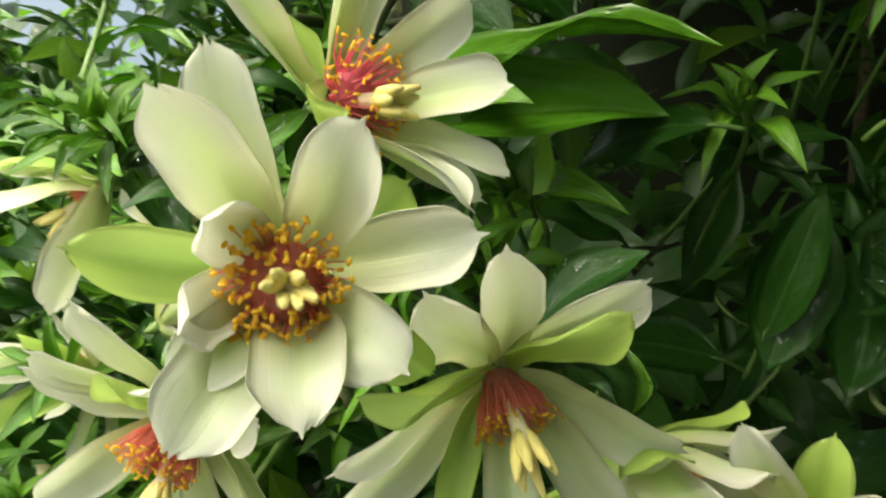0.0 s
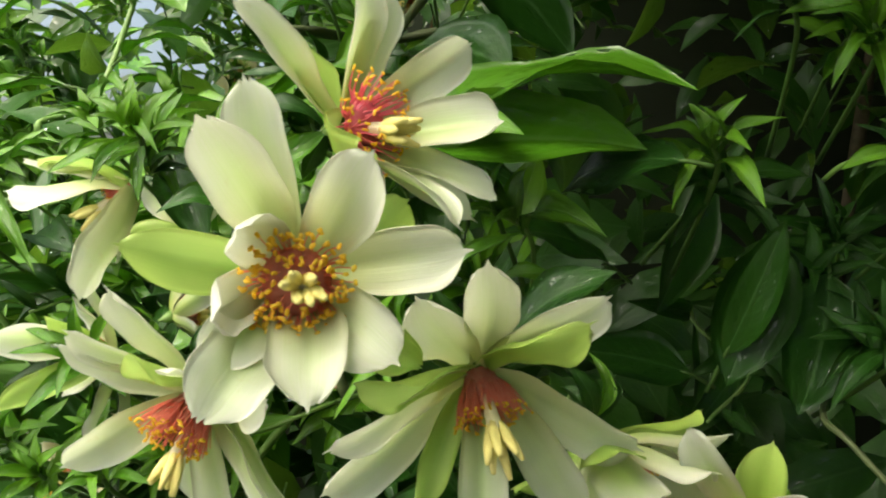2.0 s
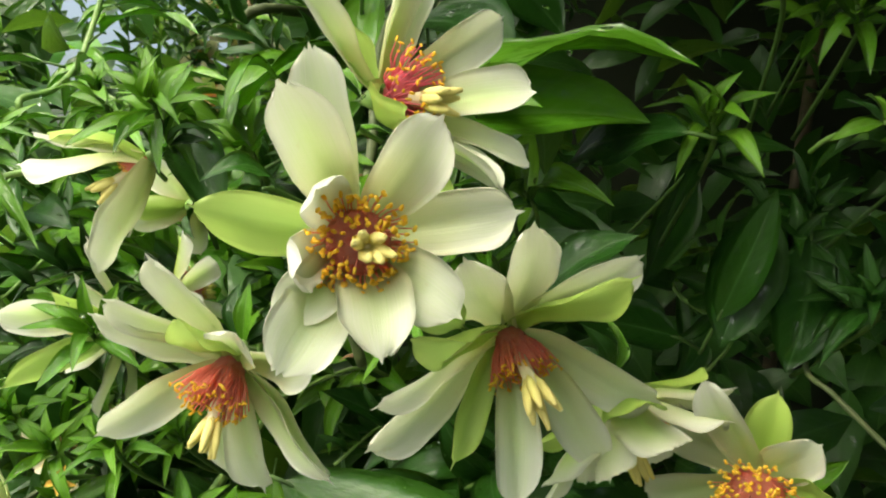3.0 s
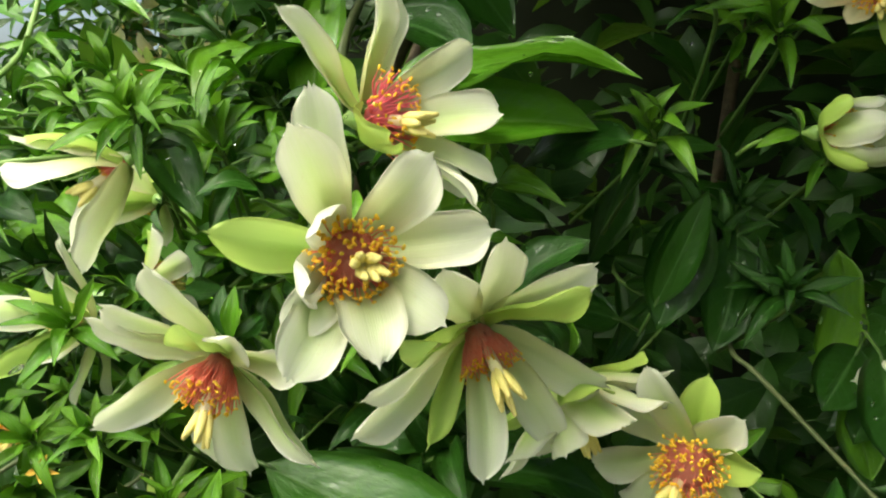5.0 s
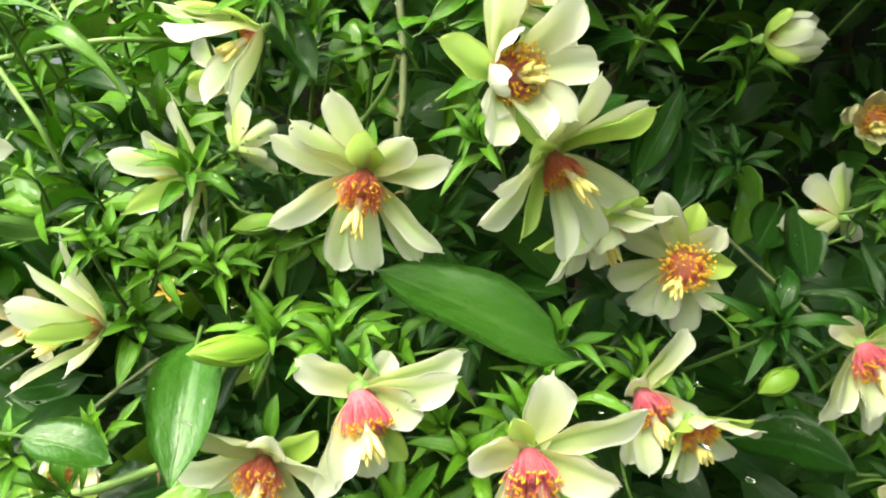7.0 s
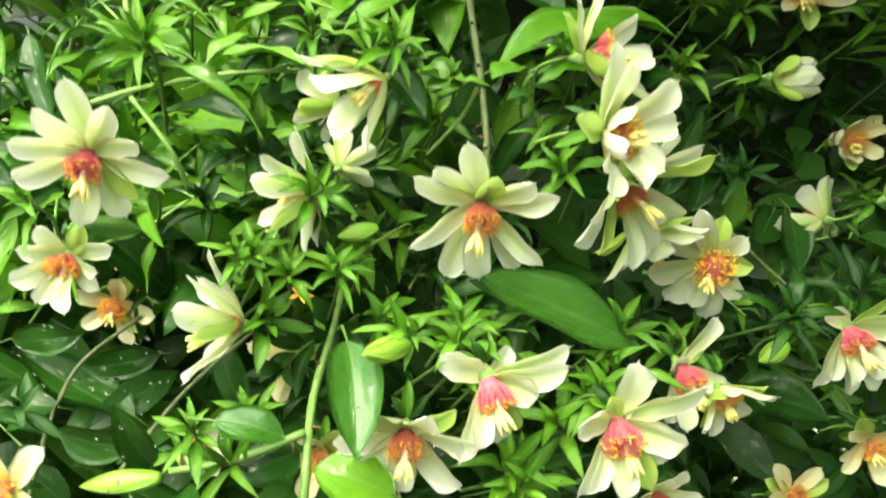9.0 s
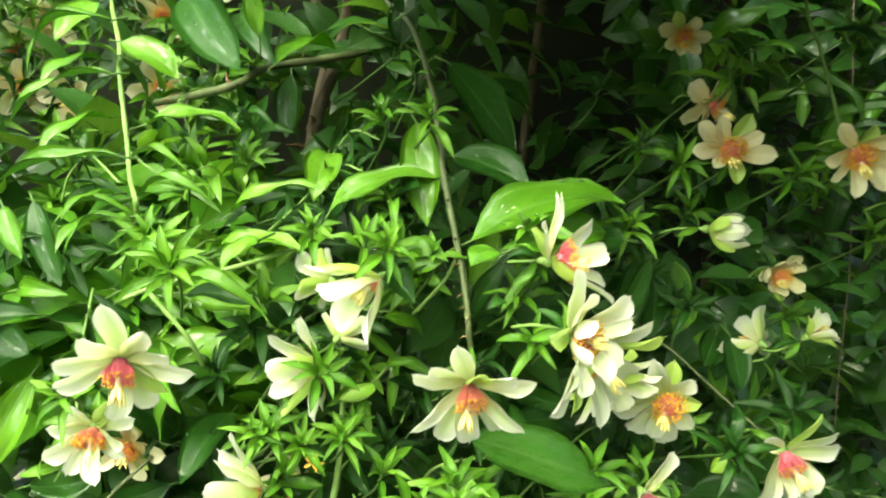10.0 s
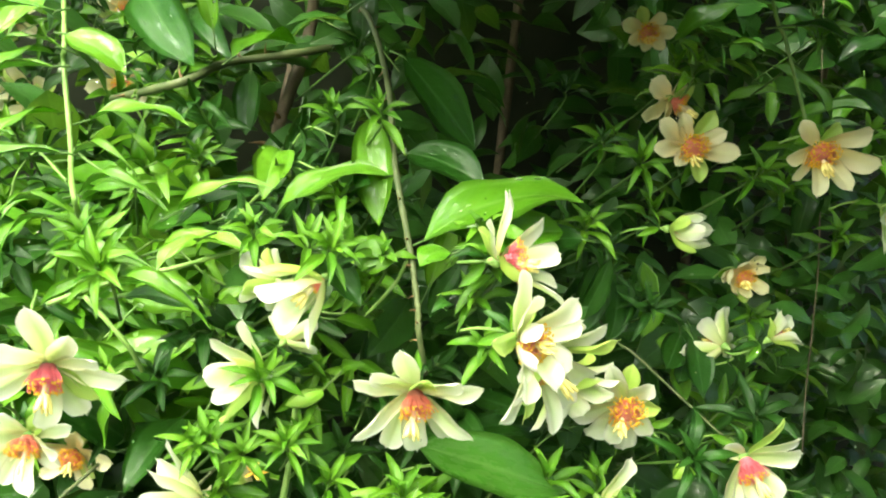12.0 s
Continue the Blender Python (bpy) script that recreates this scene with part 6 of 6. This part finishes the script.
leaf_mass("foliage", "leaves of neighbouring shrubs, toned bright as if in open light", scatter(4, 4000, (-2.2, 0.8, 0.02), (-0.30, 2.0, 1.90), neighbour), (0.06, 0.12), 8, LIT_LEAF)
leaf_mass("foliage", "unseen leaves added just overhead to shade the right side", scatter(11, 4000, (-0.13, -0.30, 1.40), (0.45, 0.62, 1.82), shade_arch), (0.04, 0.07), 11)
for k, (x, y, z, lean) in enumerate([(0.40, 0.76, 1.60, 0.10), (0.05, 0.76, 1.20, -0.12), (0.85, 0.60, 1.80, 0.15), (0.95, -0.05, 1.60, 0.10), (0.70, 0.72, 1.85, -0.1), (-1.35, 1.45, 1.30, 0.1), (-0.78, 1.15, 1.20, -0.08)]):
    cane("trunk", "brown woody stem rising from the soil", [(x - lean, y + 0.05, -0.02), (x - lean * 0.6, y, z * 0.35), (x - lean * 0.2, y + 0.02, z * 0.7), (x, y, z)], (0.012, 0.006), BARK, 0, 40 + k)

# ---- ground and added walls: a dark backing and two unseen ones ----
gv = [(-200, -200, 0), (200, -200, 0), (200, 200, 0), (-200, 200, 0)]
tagged(new("ground", mesh_of("ground", gv, [[0, 1, 2, 3]], None, SOIL)), "trodden brown earth under the bush", "ground", kind="structure")


def block(x0, x1, y0, y1, z0, z1):
    v = [(x, y, z) for z in (z0, z1) for x, y in ((x0, y0), (x1, y0), (x1, y1), (x0, y1))]
    return v, [[3, 2, 1, 0], [4, 5, 6, 7], [0, 1, 5, 4], [1, 2, 6, 5], [2, 3, 7, 6], [3, 0, 4, 7]]


# added backing, dark where only deep shade shows between the leaves
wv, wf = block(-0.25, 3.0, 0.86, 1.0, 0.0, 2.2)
tagged(new("dark_backing_wall", mesh_of("dark_backing_wall", wv, wf, None, DARK_WALL, smooth=False)), "near-black wall added behind the bush to deepen its shade", "wall", kind="structure")
# two unseen walls, added to cut low light and close the place
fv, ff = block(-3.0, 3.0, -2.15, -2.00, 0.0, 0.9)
tagged(new("added_wall_front", mesh_of("added_wall_front", fv, ff, None, DARK_WALL, smooth=False)), "unseen low dark wall added in front of the bush", "wall", kind="structure")
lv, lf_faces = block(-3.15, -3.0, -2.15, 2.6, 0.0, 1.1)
tagged(new("added_wall_side", mesh_of("added_wall_side", lv, lf_faces, None, DARK_WALL, smooth=False)), "unseen low dark wall added beyond the shrubs", "wall", kind="structure")
